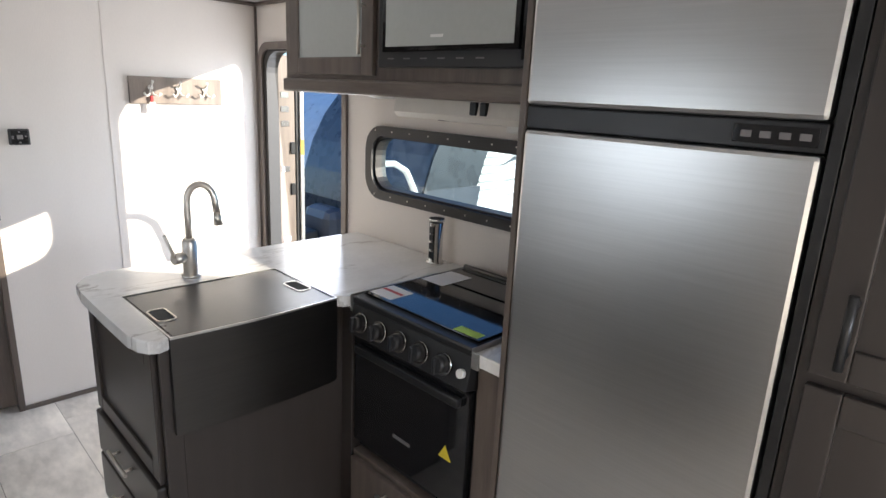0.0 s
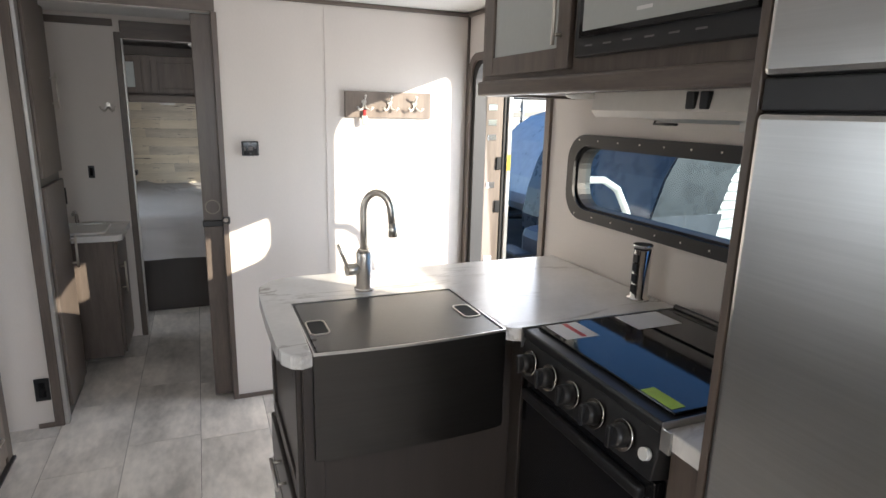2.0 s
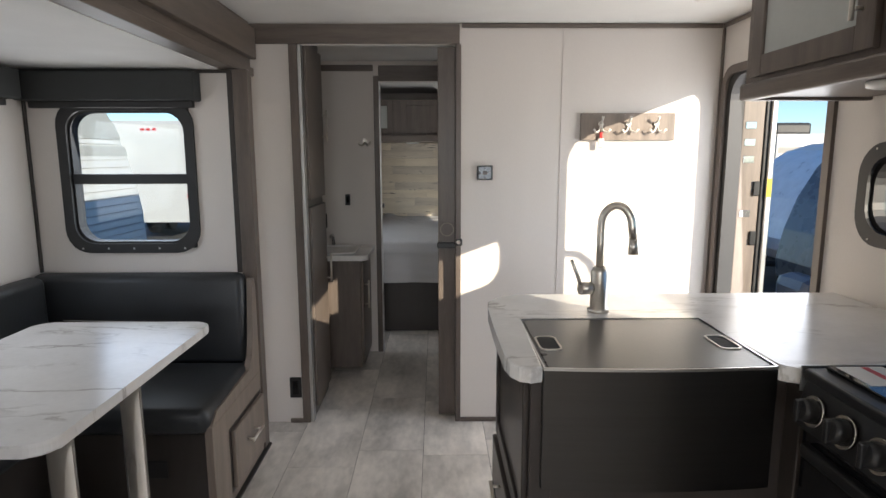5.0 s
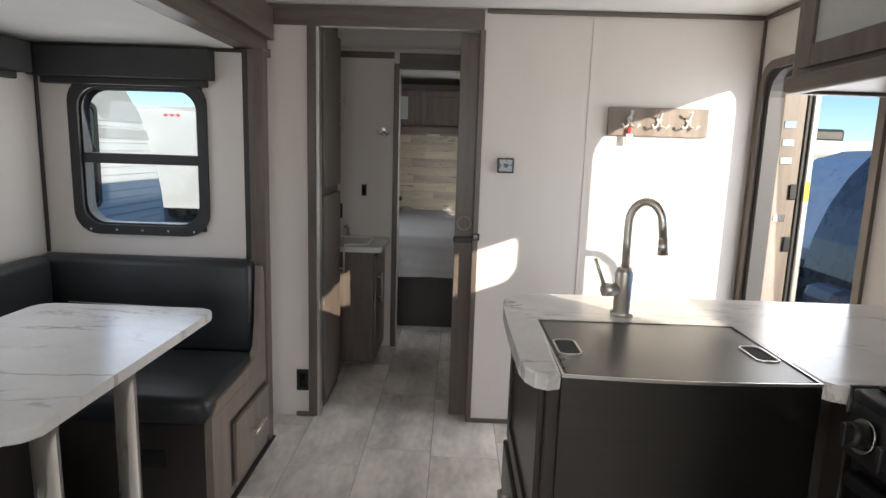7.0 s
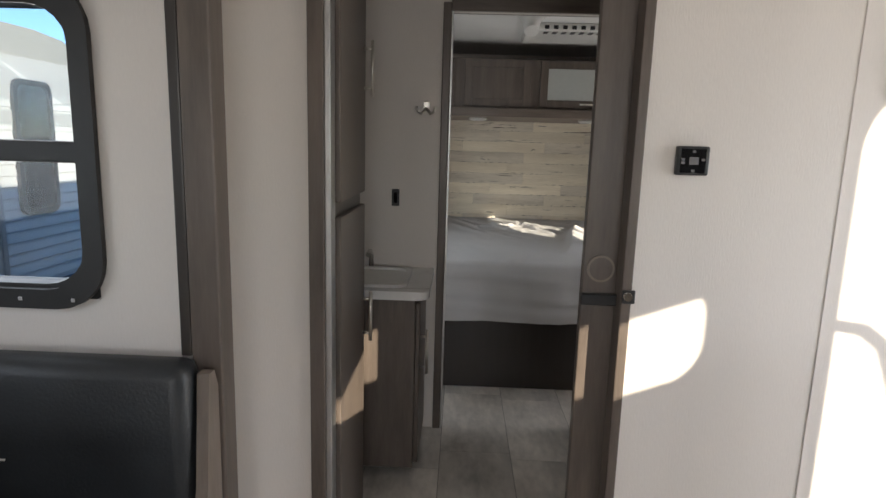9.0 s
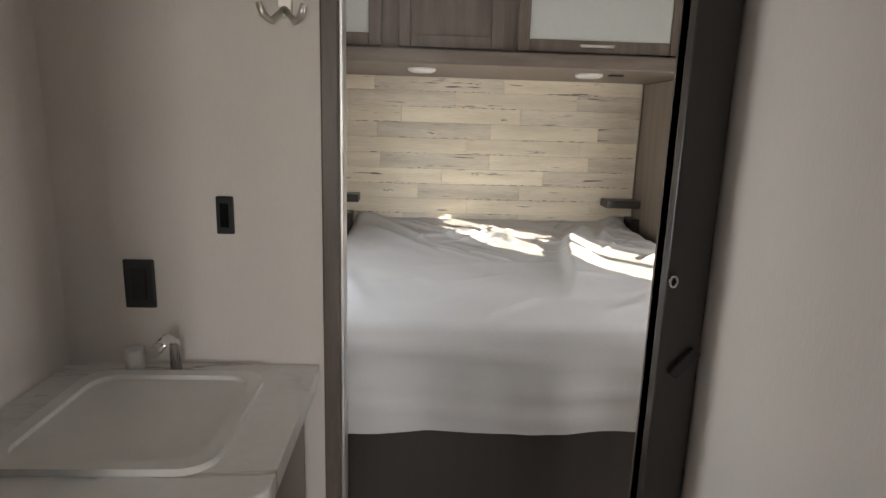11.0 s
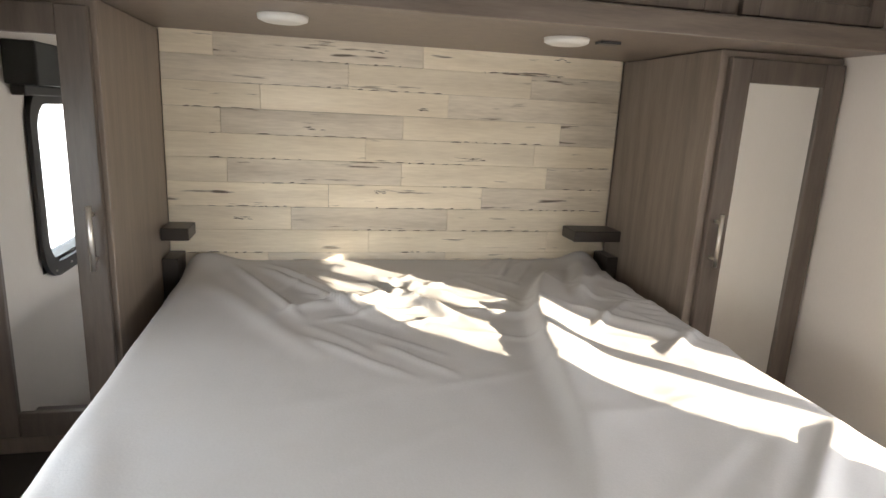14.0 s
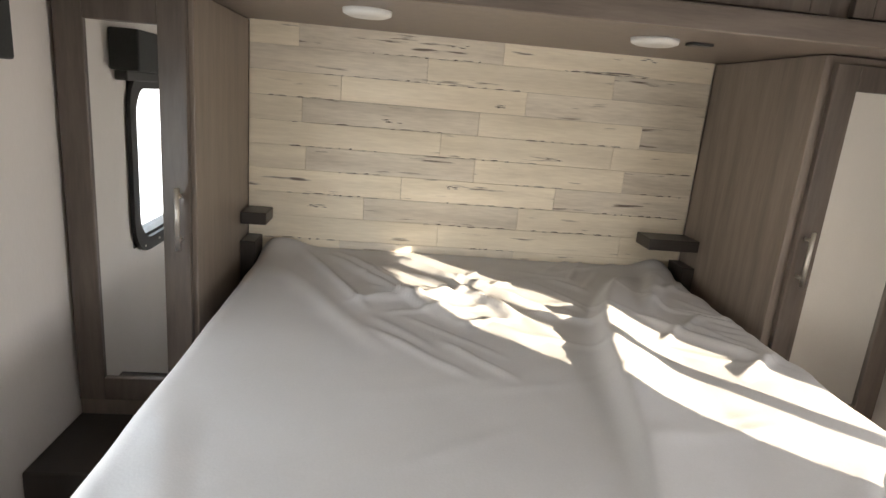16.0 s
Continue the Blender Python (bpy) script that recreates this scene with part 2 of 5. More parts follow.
# ---- mesh building ----
class Shape:
    """Collects boxes, tubes and prisms of one part, and makes one mesh."""

    def __init__(self):
        self.bm = bmesh.new()
        self.mats = []

    def slot(self, m):
        if m not in self.mats:
            self.mats.append(m)
        return self.mats.index(m)

    def box(self, m, x0, x1, y0, y1, z0, z1, bevel=0.0, turn=None):
        mi = self.slot(m)
        t = Matrix.Translation(((x0 + x1) / 2, (y0 + y1) / 2, (z0 + z1) / 2))
        s = Matrix.Diagonal((abs(x1 - x0), abs(y1 - y0), abs(z1 - z0), 1))
        g = bmesh.ops.create_cube(self.bm, size=1, matrix=t @ (turn or Matrix()) @ s)
        vs = g["verts"]
        fs = {f for v in vs for f in v.link_faces}
        for f in fs:
            f.material_index = mi
        if bevel:
            es = list({e for v in vs for e in v.link_edges})
            bmesh.ops.bevel(self.bm, geom=es, offset=bevel, segments=2, affect='EDGES', profile=0.5, material=mi)
        return self

    def prism(self, m, pts, axis, a, b, bevel=0.0):
        """A closed outline (two coordinates a point) pushed along axis from a to b."""
        mi = self.slot(m)

        def at(p, c):
            return {'x': (c, p[0], p[1]), 'y': (p[0], c, p[1]), 'z': (p[0], p[1], c)}[axis]
        lo = [self.bm.verts.new(at(p, a)) for p in pts]
        hi = [self.bm.verts.new(at(p, b)) for p in pts]
        n = len(pts)
        fs = [self.bm.faces.new(lo[::-1]), self.bm.faces.new(hi)]
        rim = []
        for i in range(n):
            fs.append(self.bm.faces.new((lo[i], lo[(i + 1) % n], hi[(i + 1) % n], hi[i])))
        for f in fs:
            f.material_index = mi
        if bevel:
            es = list({e for f in fs[:2] for e in f.edges})
            bmesh.ops.bevel(self.bm, geom=es, offset=bevel, segments=2, affect='EDGES', profile=0.5, material=mi)
        return self

    def ring(self, m, outer, inner, axis, a, b):
        """A frame between two outlines with the same count of points."""
        mi = self.slot(m)

        def at(p, c):
            return {'x': (c, p[0], p[1]), 'y': (p[0], c, p[1]), 'z': (p[0], p[1], c)}[axis]
        V = [[self.bm.verts.new(at(p, c)) for p in o] for o, c in ((outer, a), (outer, b), (inner, b), (inner, a))]
        n = len(outer)
        for k in range(4):
            A, B = V[k], V[(k + 1) % 4]
            for i in range(n):
                self.bm.faces.new((A[i], A[(i + 1) % n], B[(i + 1) % n], B[i])).material_index = mi
        return self

    def tube(self, m, pts, r, n=12, caps=True):
        mi = self.slot(m)
        pts = [Vector(p) for p in pts]
        rings = []
        up = Vector((0.13, 0.29, 0.95))
        for i, p in enumerate(pts):
            d = (pts[min(i + 1, len(pts) - 1)] - pts[max(i - 1, 0)]).normalized()
            a = d.cross(up)
            if a.length < 0.05:
                a = d.cross(Vector((1, 0, 0)))
            a.normalize()
            b = d.cross(a)
            rad = r[i] if isinstance(r, (list, tuple)) else r
            rings.append([self.bm.verts.new(p + (a * math.cos(2 * math.pi * k / n) + b * math.sin(2 * math.pi * k / n)) * rad) for k in range(n)])
        for A, B in zip(rings, rings[1:]):
            for k in range(n):
                f = self.bm.faces.new((A[k], A[(k + 1) % n], B[(k + 1) % n], B[k]))
                f.material_index, f.smooth = mi, True
        if caps:
            for R in (rings[0], rings[-1]):
                self.bm.faces.new(R).material_index = mi
        return self

    def mesh(self, name):
        bmesh.ops.recalc_face_normals(self.bm, faces=self.bm.faces)
        me = bpy.data.meshes.new(name)
        self.bm.to_mesh(me)
        self.bm.free()
        for m in self.mats:
            me.materials.append(m)
        return me


def rrect(a0, a1, b0, b1, r, n=6, corners=(1, 1, 1, 1)):
    """Outline of a rectangle with rounded corners."""
    out = []
    for (ca, cb, s), on in zip(((a1 - r, b0 + r, -90), (a1 - r, b1 - r, 0), (a0 + r, b1 - r, 90), (a0 + r, b0 + r, 180)), corners):
        for i in range(n + 1):
            t = radians(s + 90 * i / n)
            if on:
                out.append((ca + r * math.cos(t), cb + r * math.sin(t)))
            else:
                sa, sb = (1 if ca > (a0 + a1) / 2 else -1), (1 if cb > (b0 + b1) / 2 else -1)
                k = i / n
                u, w = math.cos(t), math.sin(t)
                q = max(abs(u), abs(w))
                out.append((ca + r * u / q, cb + r * w / q))
    return out


def structure(name, shape, label="", category=""):
    return tagged(new(name, shape.mesh(name)), label, category, kind="structure")


def thing(name, base, label, category, group=""):
    e = new(name)
    e.location = base
    e.empty_display_size = 0.1
    return tagged(e, label, category, group)


def part(parent, name, shape, label="", kind="", category=""):
    """A mesh under its thing; the shape is given in world coordinates."""
    ob = new(name, shape.mesh(name))
    top = parent
    off = Vector((0, 0, 0))
    while top is not None:
        off += top.location
        top = top.parent
    ob.parent = parent
    ob.data.transform(Matrix.Translation(-off))
    return tagged(ob, label, category, "", kind)


def pieces(parent, name, shape, label=""):
    """Each loose piece of the shape becomes a part of its own."""
    bm = shape.bm
    seen = set()
    for v in list(bm.verts):
        if v in seen:
            continue
        stack, group = [v], []
        seen.add(v)
        while stack:
            w = stack.pop()
            group.append(w)
            for e in w.link_edges:
                o = e.other_vert(w)
                if o not in seen:
                    seen.add(o)
                    stack.append(o)
        one = Shape()
        one.mats = shape.mats
        ids = {w: one.bm.verts.new(w.co) for w in group}
        for f in {f for w in group for f in w.link_faces}:
            g = one.bm.faces.new([ids[w] for w in f.verts])
            g.material_index, g.smooth = f.material_index, f.smooth
        part(parent, name, one, label)
    bm.free()

# ---- structure: shell of the trailer ----
LEFT, RIGHT, REAR, FRONT, TOP = -2.32, 0.0, -5.0, 3.165, 2.0


def wall_with_holes(m, axis, a, b, u0, u1, z0, z1, holes):
    """A wall of thickness a..b on axis, cut by rectangular holes (u0, u1, z0, z1) in order along it."""
    s = Shape()

    def put(p0, p1, q0, q1):
        if p1 - p0 > 1e-4 and q1 - q0 > 1e-4:
            if axis == 'x':
                s.box(m, a, b, p0, p1, q0, q1)
            else:
                s.box(m, p0, p1, a, b, q0, q1)
    u = u0
    for h0, h1, k0, k1 in sorted(holes):
        put(u, h0, z0, z1)
        put(h0, h1, z0, k0)
        put(h0, h1, k1, z1)
        u = h1
    put(u, u1, z0, z1)
    return s


structure("wall_east", wall_with_holes(M_WALL, 'x', 0.0, 0.05, REAR, FRONT + 0.05, -0.05, TOP,
          [(-0.83, -0.06, -0.02, 1.76), (-2.16, -1.04, 1.115, 1.40), (1.118, 1.72, 0.74, 1.345)]),
          "off-white textured vinyl side wall with door opening", "wall")
structure("wall_west", wall_with_holes(M_WALL, 'x', LEFT - 0.05, LEFT, REAR, FRONT + 0.05, -0.05, TOP,
          [(-2.75, -0.262, -0.02, 1.80), (1.40, 2.20, 0.76, 1.29)]), "off-white textured vinyl side wall beside the slide", "wall")
structure("wall_rear", wall_with_holes(M_WALL, 'y', REAR - 0.05, REAR, LEFT, RIGHT, -0.05, TOP, [(-1.95, -0.35, 0.95, 1.72)]),
          "off-white vinyl rear wall with a wide window", "wall")
structure("wall_front", Shape().box(M_WALL, LEFT, RIGHT, FRONT, FRONT + 0.05, -0.05, TOP), "off-white front wall behind the bed", "wall")
structure("bulkhead_wall", wall_with_holes(M_WALL, 'y', 0.0, 0.035, LEFT, RIGHT, 0.0, TOP, [(-2.045, -1.285, -0.01, 1.905)]),
          "off-white textured vinyl partition wall with a doorway", "wall")
structure("bath_wall", wall_with_holes(M_WALL, 'y', 1.125, 1.16, LEFT, -1.06, 0.0, TOP, [(-1.765, -1.10, -0.01, 1.87)])
          .box(M_WALL, -1.06, RIGHT, 1.096, 1.114, 0.0, TOP),
          "off-white vinyl partition between bathroom and bedroom", "wall")
structure("shower_wall", Shape().box(M_WALL, -1.02, -0.985, 0.035, 1.125, 0.0, TOP), "plain pale bathroom side wall", "wall")
structure("ceiling", Shape().box(M_CEIL, LEFT - 0.05, RIGHT + 0.05, REAR - 0.05, FRONT + 0.05, TOP, TOP + 0.06), "white ceiling panel", "ceiling")
structure("subfloor", Shape().box(M_GROUT, LEFT - 0.05, RIGHT + 0.05, REAR - 0.05, FRONT + 0.05, -0.06, -0.004), "dark floor deck under the tiles", "floor")

# slide-out room
SX = -3.18
structure("slide_floor", Shape().box(M_GROUT, SX - 0.04, LEFT - 0.05, -2.75, -0.24, -0.06, -0.004), "dark deck of the slide-out", "floor")
structure("slide_ceiling", Shape().box(M_CEIL, SX - 0.04, LEFT, -2.75, -0.24, 1.75, 1.79), "white slide-out ceiling", "ceiling")
structure("slide_wall_end", wall_with_holes(M_WALL, 'y', -0.274, -0.234, SX - 0.04, -2.20, -0.004, 1.75, [(-3.02, -2.465, 0.97, 1.60)]),
          "off-white slide-out end wall with a window", "wall")
structure("slide_wall_long", wall_with_holes(M_WALL, 'x', SX - 0.04, SX, -2.75, -0.274, -0.004, 1.75, [(-1.90, -0.63, 0.97, 1.60)]),
          "off-white slide-out long wall with a window", "wall")
structure("slide_wall_near", Shape().box(M_WALL, SX - 0.04, LEFT + 0.06, -2.75, -2.71, -0.004, 1.75), "off-white slide-out end wall", "wall")

# slide fascia, stepped brown trim
structure("slide_fascia", Shape()
          .box(M_WOODH, LEFT - 0.05, LEFT + 0.06, -2.75, -0.03, 1.79, 2.0, 0.004)
          .box(M_WOODH, LEFT + 0.06, LEFT + 0.09, -2.75, -0.03, 1.83, 1.97, 0.004)
          .box(M_WOODH, LEFT - 0.02, LEFT + 0.075, -2.75, -0.03, 1.752, 1.79, 0.004), "brown stepped wood fascia over the slide-out", "trim")
structure("slide_trim", Shape()
          .box(M_WOOD, -2.262, -2.198, -0.30, -0.232, 0.0, 1.75, 0.004)
          .box(M_DWOOD, -2.285, -2.262, -0.30, -0.274, 0.86, 1.75, 0.003), "brown wood trim post at the slide-out end", "trim")
structure("floor_edge_trim", Shape().box(M_BLACK, -2.205, -2.185, -2.75, -0.24, 0.0, 0.012, 0.003), "dark metal strip at the slide-out floor edge", "trim")

# door casings, ceiling trim, base trim
structure("door_trim", Shape()
          .box(M_WOOD, -2.085, -2.045, -0.012, 0.05, 0.0, 1.945, 0.003)
          .box(M_ALU, -2.045, -2.028, -0.006, 0.045, 0.0, 1.905, 0.003)
          .box(M_WOODH, -2.32, -1.27, -0.014, -0.001, 1.905, 1.995, 0.003)
          .box(M_WOOD, -1.288, -1.262, -0.012, 0.05, 0.0, 1.905, 0.003), "brown wood casing round the bathroom doorway", "trim")
structure("bedroom_door_trim", Shape()
          .box(M_WOOD, -1.800, -1.765, 1.112, 1.172, 0.0, 1.905, 0.004)
          .box(M_ALU, -1.765, -1.757, 1.118, 1.168, 0.0, 1.87, 0.002)
          .box(M_WOOD, -1.10, -1.06, 1.112, 1.172, 0.0, 1.905, 0.004)
          .box(M_WOODH, -1.765, -1.10, 1.105, 1.18, 1.87, 1.97, 0.004)
          .box(M_WOODH, LEFT, -1.80, 1.112, 1.125, 1.935, 1.975, 0.003), "brown wood casing round the bedroom doorway", "trim")
structure("ceiling_trim", Shape()
          .box(M_WOODH, -1.26, -0.002, -0.016, -0.001, 1.978, 1.998, 0.004)
          .box(M_WOOD, -0.016, -0.001, -0.95, -0.016, 1.978, 1.998, 0.004)
          .box(M_WOOD, -0.014, -0.001, -0.014, -0.001, 0.0, 1.978, 0.004)
          .box(M_DWOOD, SX + 0.001, SX + 0.014, -0.288, -0.2745, 0.86, 1.75, 0.004)
          .box(M_DWOOD, SX, -2.285, -0.286, -0.2745, 1.735, 1.75, 0.003)
          .box(M_DWOOD, SX + 0.001, SX + 0.012, -2.7, -0.288, 1.735, 1.75, 0.003), "brown strips along ceiling and wall corners", "trim")
structure("baseboard", Shape()
          .box(M_WOODH, -1.262, -0.02, -0.012, -0.001, 0.0, 0.022, 0.002)
          .box(M_WOODH, -2.15, -2.085, -0.012, -0.001, 0.0, 0.022, 0.002)
          .box(M_WALL, -0.776, -0.772, -0.0025, -0.0005, 0.022, 1.975), "thin brown strip along the wall foot", "trim")

# ---- windows ----


def window(name, axis, at, out, u0, u1, z0, z1, glass, bar=None, label="", post=None, lip=0.03, r=0.085):
    """Black framed trailer window with rounded corners; at: inner wall face, out: direction to the outside (+1 or -1)."""
    e = tagged(new(name), label, "window", kind="structure")
    e.location = (at, (u0 + u1) / 2, z0) if axis == 'x' else ((u0 + u1) / 2, at, z0)
    f = Shape()
    a, b = at - out * 0.018, at + out * 0.06
    f.ring(M_RUBBER, rrect(u0 - 0.02, u1 + 0.02, z0 - 0.02, z1 + 0.02, r + 0.02), rrect(u0 + lip - 0.008, u1 - lip + 0.008, z0 + lip - 0.008, z1 - lip + 0.008, r), axis, a, at - out * 0.004)
    f.ring(M_RUBBER, rrect(u0, u1, z0, z1, 0.012), rrect(u0 + lip, u1 - lip, z0 + lip, z1 - lip, r), axis, at + out * 0.001, b)
    if post:
        f.box(M_RUBBER, min(at, b), max(at, b), post - 0.011, post + 0.011, z0 + 0.01, z1 - 0.01, 0.003)
    if bar:
        if axis == 'x':
            f.box(M_RUBBER, min(at, b), max(at, b), u0 + 0.02, u1 - 0.02, bar - 0.022, bar + 0.022, 0.004)
        else:
            f.box(M_RUBBER, u0 + 0.02, u1 - 0.02, min(at, b), max(at, b), bar - 0.022, bar + 0.022, 0.004)
    n = int((u1 - u0) / 0.11)
    for i in range(n):
        u = u0 + 0.05 + (u1 - u0 - 0.1) * i / (n - 1)
        for z in (z0 + 0.001, z1 - 0.001):
            if axis == 'x':
                f.box(M_NICKEL, a - out * 0.002, a + out * 0.002, u - 0.003, u + 0.003, z - 0.003, z + 0.003, 0.001)
            else:
                f.box(M_ALU, u - 0.004, u + 0.004, a - out * 0.002, a + out * 0.002, z - 0.004, z + 0.004, 0.001)
    part(e, "frame", f)
    g = Shape()
    g.prism(glass, rrect(u0 + 0.01, u1 - 0.01, z0 + 0.01, z1 - 0.01, 0.05), axis, at + out * 0.036, at + out * 0.040)
    part(e, "pane", g).visible_shadow = False
    return e


window("window_1", 'x', 0.0, 1, -2.16, -1.04, 1.115, 1.40, M_TINT, label="wide low tinted kitchen window in a black frame")
window("window_2", 'y', -0.274, 1, -3.02, -2.465, 0.97, 1.60, M_GLASS, bar=1.28, label="black framed sliding window at the dinette end")
window("window_3", 'x', SX, -1, -1.90, -0.63, 0.97, 1.60, M_GLASS, label="wide black framed window beside the dinette")
window("window_4", 'x', 0.0, 1, 1.118, 1.72, 0.74, 1.345, M_GLASS, post=1.43, lip=0.014, r=0.06, label="black framed bedroom window letting in the sun")
window("window_5", 'x', LEFT, -1, 1.40, 2.20, 0.76, 1.29, M_GLASS, label="black framed bedroom window with a valance over it")
window("window_6", 'y', REAR, -1, -1.95, -0.35, 0.95, 1.72, M_GLASS, label="wide black framed rear window")


def valance(axis, at, inward, u0, u1, z0, z1):
    s = Shape()
    a, b = sorted((at + inward * 0.002, at + inward * 0.085))
    if axis == 'x':
        s.box(M_VALANCE, a, b, u0, u1, z0, z1, 0.006)
        s.box(M_RUBBER, min(at + inward * 0.002, at + inward * 0.04), max(at + inward * 0.002, at + inward * 0.04), u0 + 0.03, u1 - 0.03, z0 - 0.028, z0, 0.004)
    else:
        s.box(M_VALANCE, u0, u1, a, b, z0, z1, 0.006)
        s.box(M_RUBBER, u0 + 0.03, u1 - 0.03, min(at + inward * 0.002, at + inward * 0.04), max(at + inward * 0.002, at + inward * 0.04), z0 - 0.028, z0, 0.004)
    return tagged(new("valance", s.mesh("valance")), "charcoal fabric box valance over a window", "valance", "valances")


valance('y', -0.274, -1, -3.165, -2.405, 1.615, 1.735)
valance('x', SX, 1, -2.1, -0.40, 1.615, 1.735)
valance('x', 0.0, -1, 1.175, 1.88, 1.378, 1.49)
valance('x', LEFT, 1, 1.30, 2.31, 1.312, 1.425)

# ---- entry door: frame and open leaf ----
fr = tagged(new("door_1"), "open white entry door with brown inner frame and hinges", "door", kind="structure")
fr.location = (0.0, -0.45, 0.0)
f = Shape()
f.ring(M_WOOD, rrect(-0.862, -0.028, -0.02, 1.792, 0.10, corners=(0, 1, 1, 0)), rrect(-0.825, -0.065, -0.01, 1.755, 0.075, corners=(0, 1, 1, 0)), 'x', -0.014, 0.0)
f.ring(M_RUBBER, rrect(-0.83, -0.06, -0.02, 1.76, 0.012, corners=(0, 1, 1, 0)), rrect(-0.815, -0.098, -0.005, 1.745, 0.11, corners=(0, 1, 1, 0)), 'x', 0.001, 0.07)
part(fr, "frame", f)
lf = Shape()
lf.box(M_ALU, 0.075, 0.80, -0.085, -0.045, 0.0, 1.74, 0.006)
lf.box(M_WHITE, 0.10, 0.78, -0.092, -0.085, 0.06, 1.68, 0.004)
hinge_at = Matrix.Translation((0.075, -0.06, 0))
lf.bm.transform(hinge_at @ Matrix.Rotation(radians(78), 4, 'Z') @ hinge_at.inverted())
part(fr, "leaf", lf)
hg = Shape()
for z in (0.25, 0.72, 0.83, 0.95, 1.32, 1.42, 1.52):
    hg.box(M_NICKEL, 0.010, 0.075, -0.082, -0.074, z - 0.010, z + 0.010, 0.002)
    hg.tube(M_CHROME, [(0.07, -0.085, z - 0.025), (0.07, -0.085, z + 0.025)], 0.007, 8)
pieces(fr, "hinge", hg, "chrome hinges")
jb = Shape()
jb.box(M_LWOOD, 0.071, 0.175, -0.094, -0.072, 0.0, 1.735, 0.004)
jb.box(M_RUBBER, 0.176, 0.196, -0.100, -0.072, 0.0, 1.735, 0.004)
jb.box(M_ALU, 0.197, 0.225, -0.112, -0.080, 0.0, 1.735, 0.006)
part(fr, "jamb", jb, "aluminium jamb and screen door edge")
jp = Shape()
for z in (0.34, 0.52, 0.60, 0.68, 1.10, 1.36, 1.44, 1.52):
    jp.box(M_CHROME, 0.085, 0.135, -0.0975, -0.0945, z - 0.016, z + 0.016, 0.001)
for z in (0.98, 1.22):
    jp.box(M_BLACK, 0.14, 0.172, -0.104, -0.0945, z - 0.035, z + 0.035, 0.004)
jp.box(M_YELLOW, 0.199, 0.222, -0.1135, -0.1125, 1.18, 1.27)
pieces(fr, "strike_plate", jp, "chrome plates and catches on the jamb")

rail = Shape()
rail.tube(M_WHITE, [(0.05, -0.90, 1.21), (0.14, -0.90, 1.22), (0.24, -0.92, 1.22), (0.31, -0.93, 1.18), (0.36, -0.94, 1.08), (0.44, -0.96, 0.86), (0.52, -0.97, 0.6)], 0.016, 10)
rail.box(M_ALU, 0.05, 0.07, -0.94, -0.86, 1.15, 1.27, 0.004)
tagged(new("grab_rail", rail.mesh("grab_rail")), "white bent tube grab rail outside the entry door", "grab rail")


# ---- kitchen ----
def handle(parent, p0, p1, stand, m=M_NICKEL, r=0.006):
    """A bar handle from p0 to p1 on two short posts that reach back by stand."""
    s = Shape()
    p0, p1, stand = Vector(p0), Vector(p1), Vector(stand)
    s.tube(m, [p0, p1], r, 8)
    for k in (0.15, 0.85):
        q = p0.lerp(p1, k)
        s.tube(m, [q, q + stand], r * 0.8, 8)
    return part(parent, "handle", s, "metal bar handle")


def framed_door(s, m, pm, axis, face, out, u0, u1, z0, z1, rail_w=0.055, depth=0.02, inset=0.009):
    """Shaker door on a face: four rails and a sunken panel."""
    def b(mm, p0, p1, q0, q1, d0, d1, bev):
        a, c = sorted((face + out * d0, face + out * d1))
        if axis == 'x':
            s.box(mm, a, c, p0, p1, q0, q1, bev)
        else:
            s.box(mm, p0, p1, a, c, q0, q1, bev)
    b(m, u0, u0 + rail_w, z0, z1, 0.0005, depth, 0.003)
    b(m, u1 - rail_w, u1, z0, z1, 0.0005, depth, 0.003)
    b(m, u0 + rail_w, u1 - rail_w, z0, z0 + rail_w, 0.0005, depth - 0.0005, 0.003)
    b(m, u0 + rail_w, u1 - rail_w, z1 - rail_w, z1, 0.0005, depth - 0.0005, 0.003)
    b(pm, u0 + rail_w, u1 - rail_w, z0 + rail_w, z1 - rail_w, 0.0005, depth - inset, 0.0)


pen = thing("peninsula_cabinet", (-0.6, -1.35, 0), "espresso wood kitchen peninsula with drawers on its end", "cabinet")
s = Shape()
s.box(M_DWOOD, -1.165, -0.02, -1.64, -1.01, 0.07, 0.872, 0.003)
s.box(M_BLACK, -1.13, -0.05, -1.60, -1.04, 0.0, 0.07)
s.box(M_DWOOD, -1.172, -1.12, -1.648, -1.635, 0.07, 0.872, 0.003)
part(pen, "body", s)
s = Shape()
framed_door(s, M_DWOOD, M_DWOOD, 'x', -1.165, -1, -1.62, -1.03, 0.45, 0.86)
part(pen, "end_panel", s)
for z0, z1 in ((0.28, 0.44), (0.09, 0.27)):
    s = Shape()
    s.box(M_DWOOD, -1.195, -1.1655, -1.62, -1.03, z0, z1, 0.006)
    d = part(pen, "drawer", s)
    handle(d, (-1.222, -1.42, z1 - 0.05), (-1.222, -1.25, z1 - 0.05), (0.03, 0, 0))
s = Shape()
s.box(M_DWOOD, -0.58, -0.02, -1.70, -1.64, 0.07, 0.872, 0.003)
part(pen, "corner_filler", s)

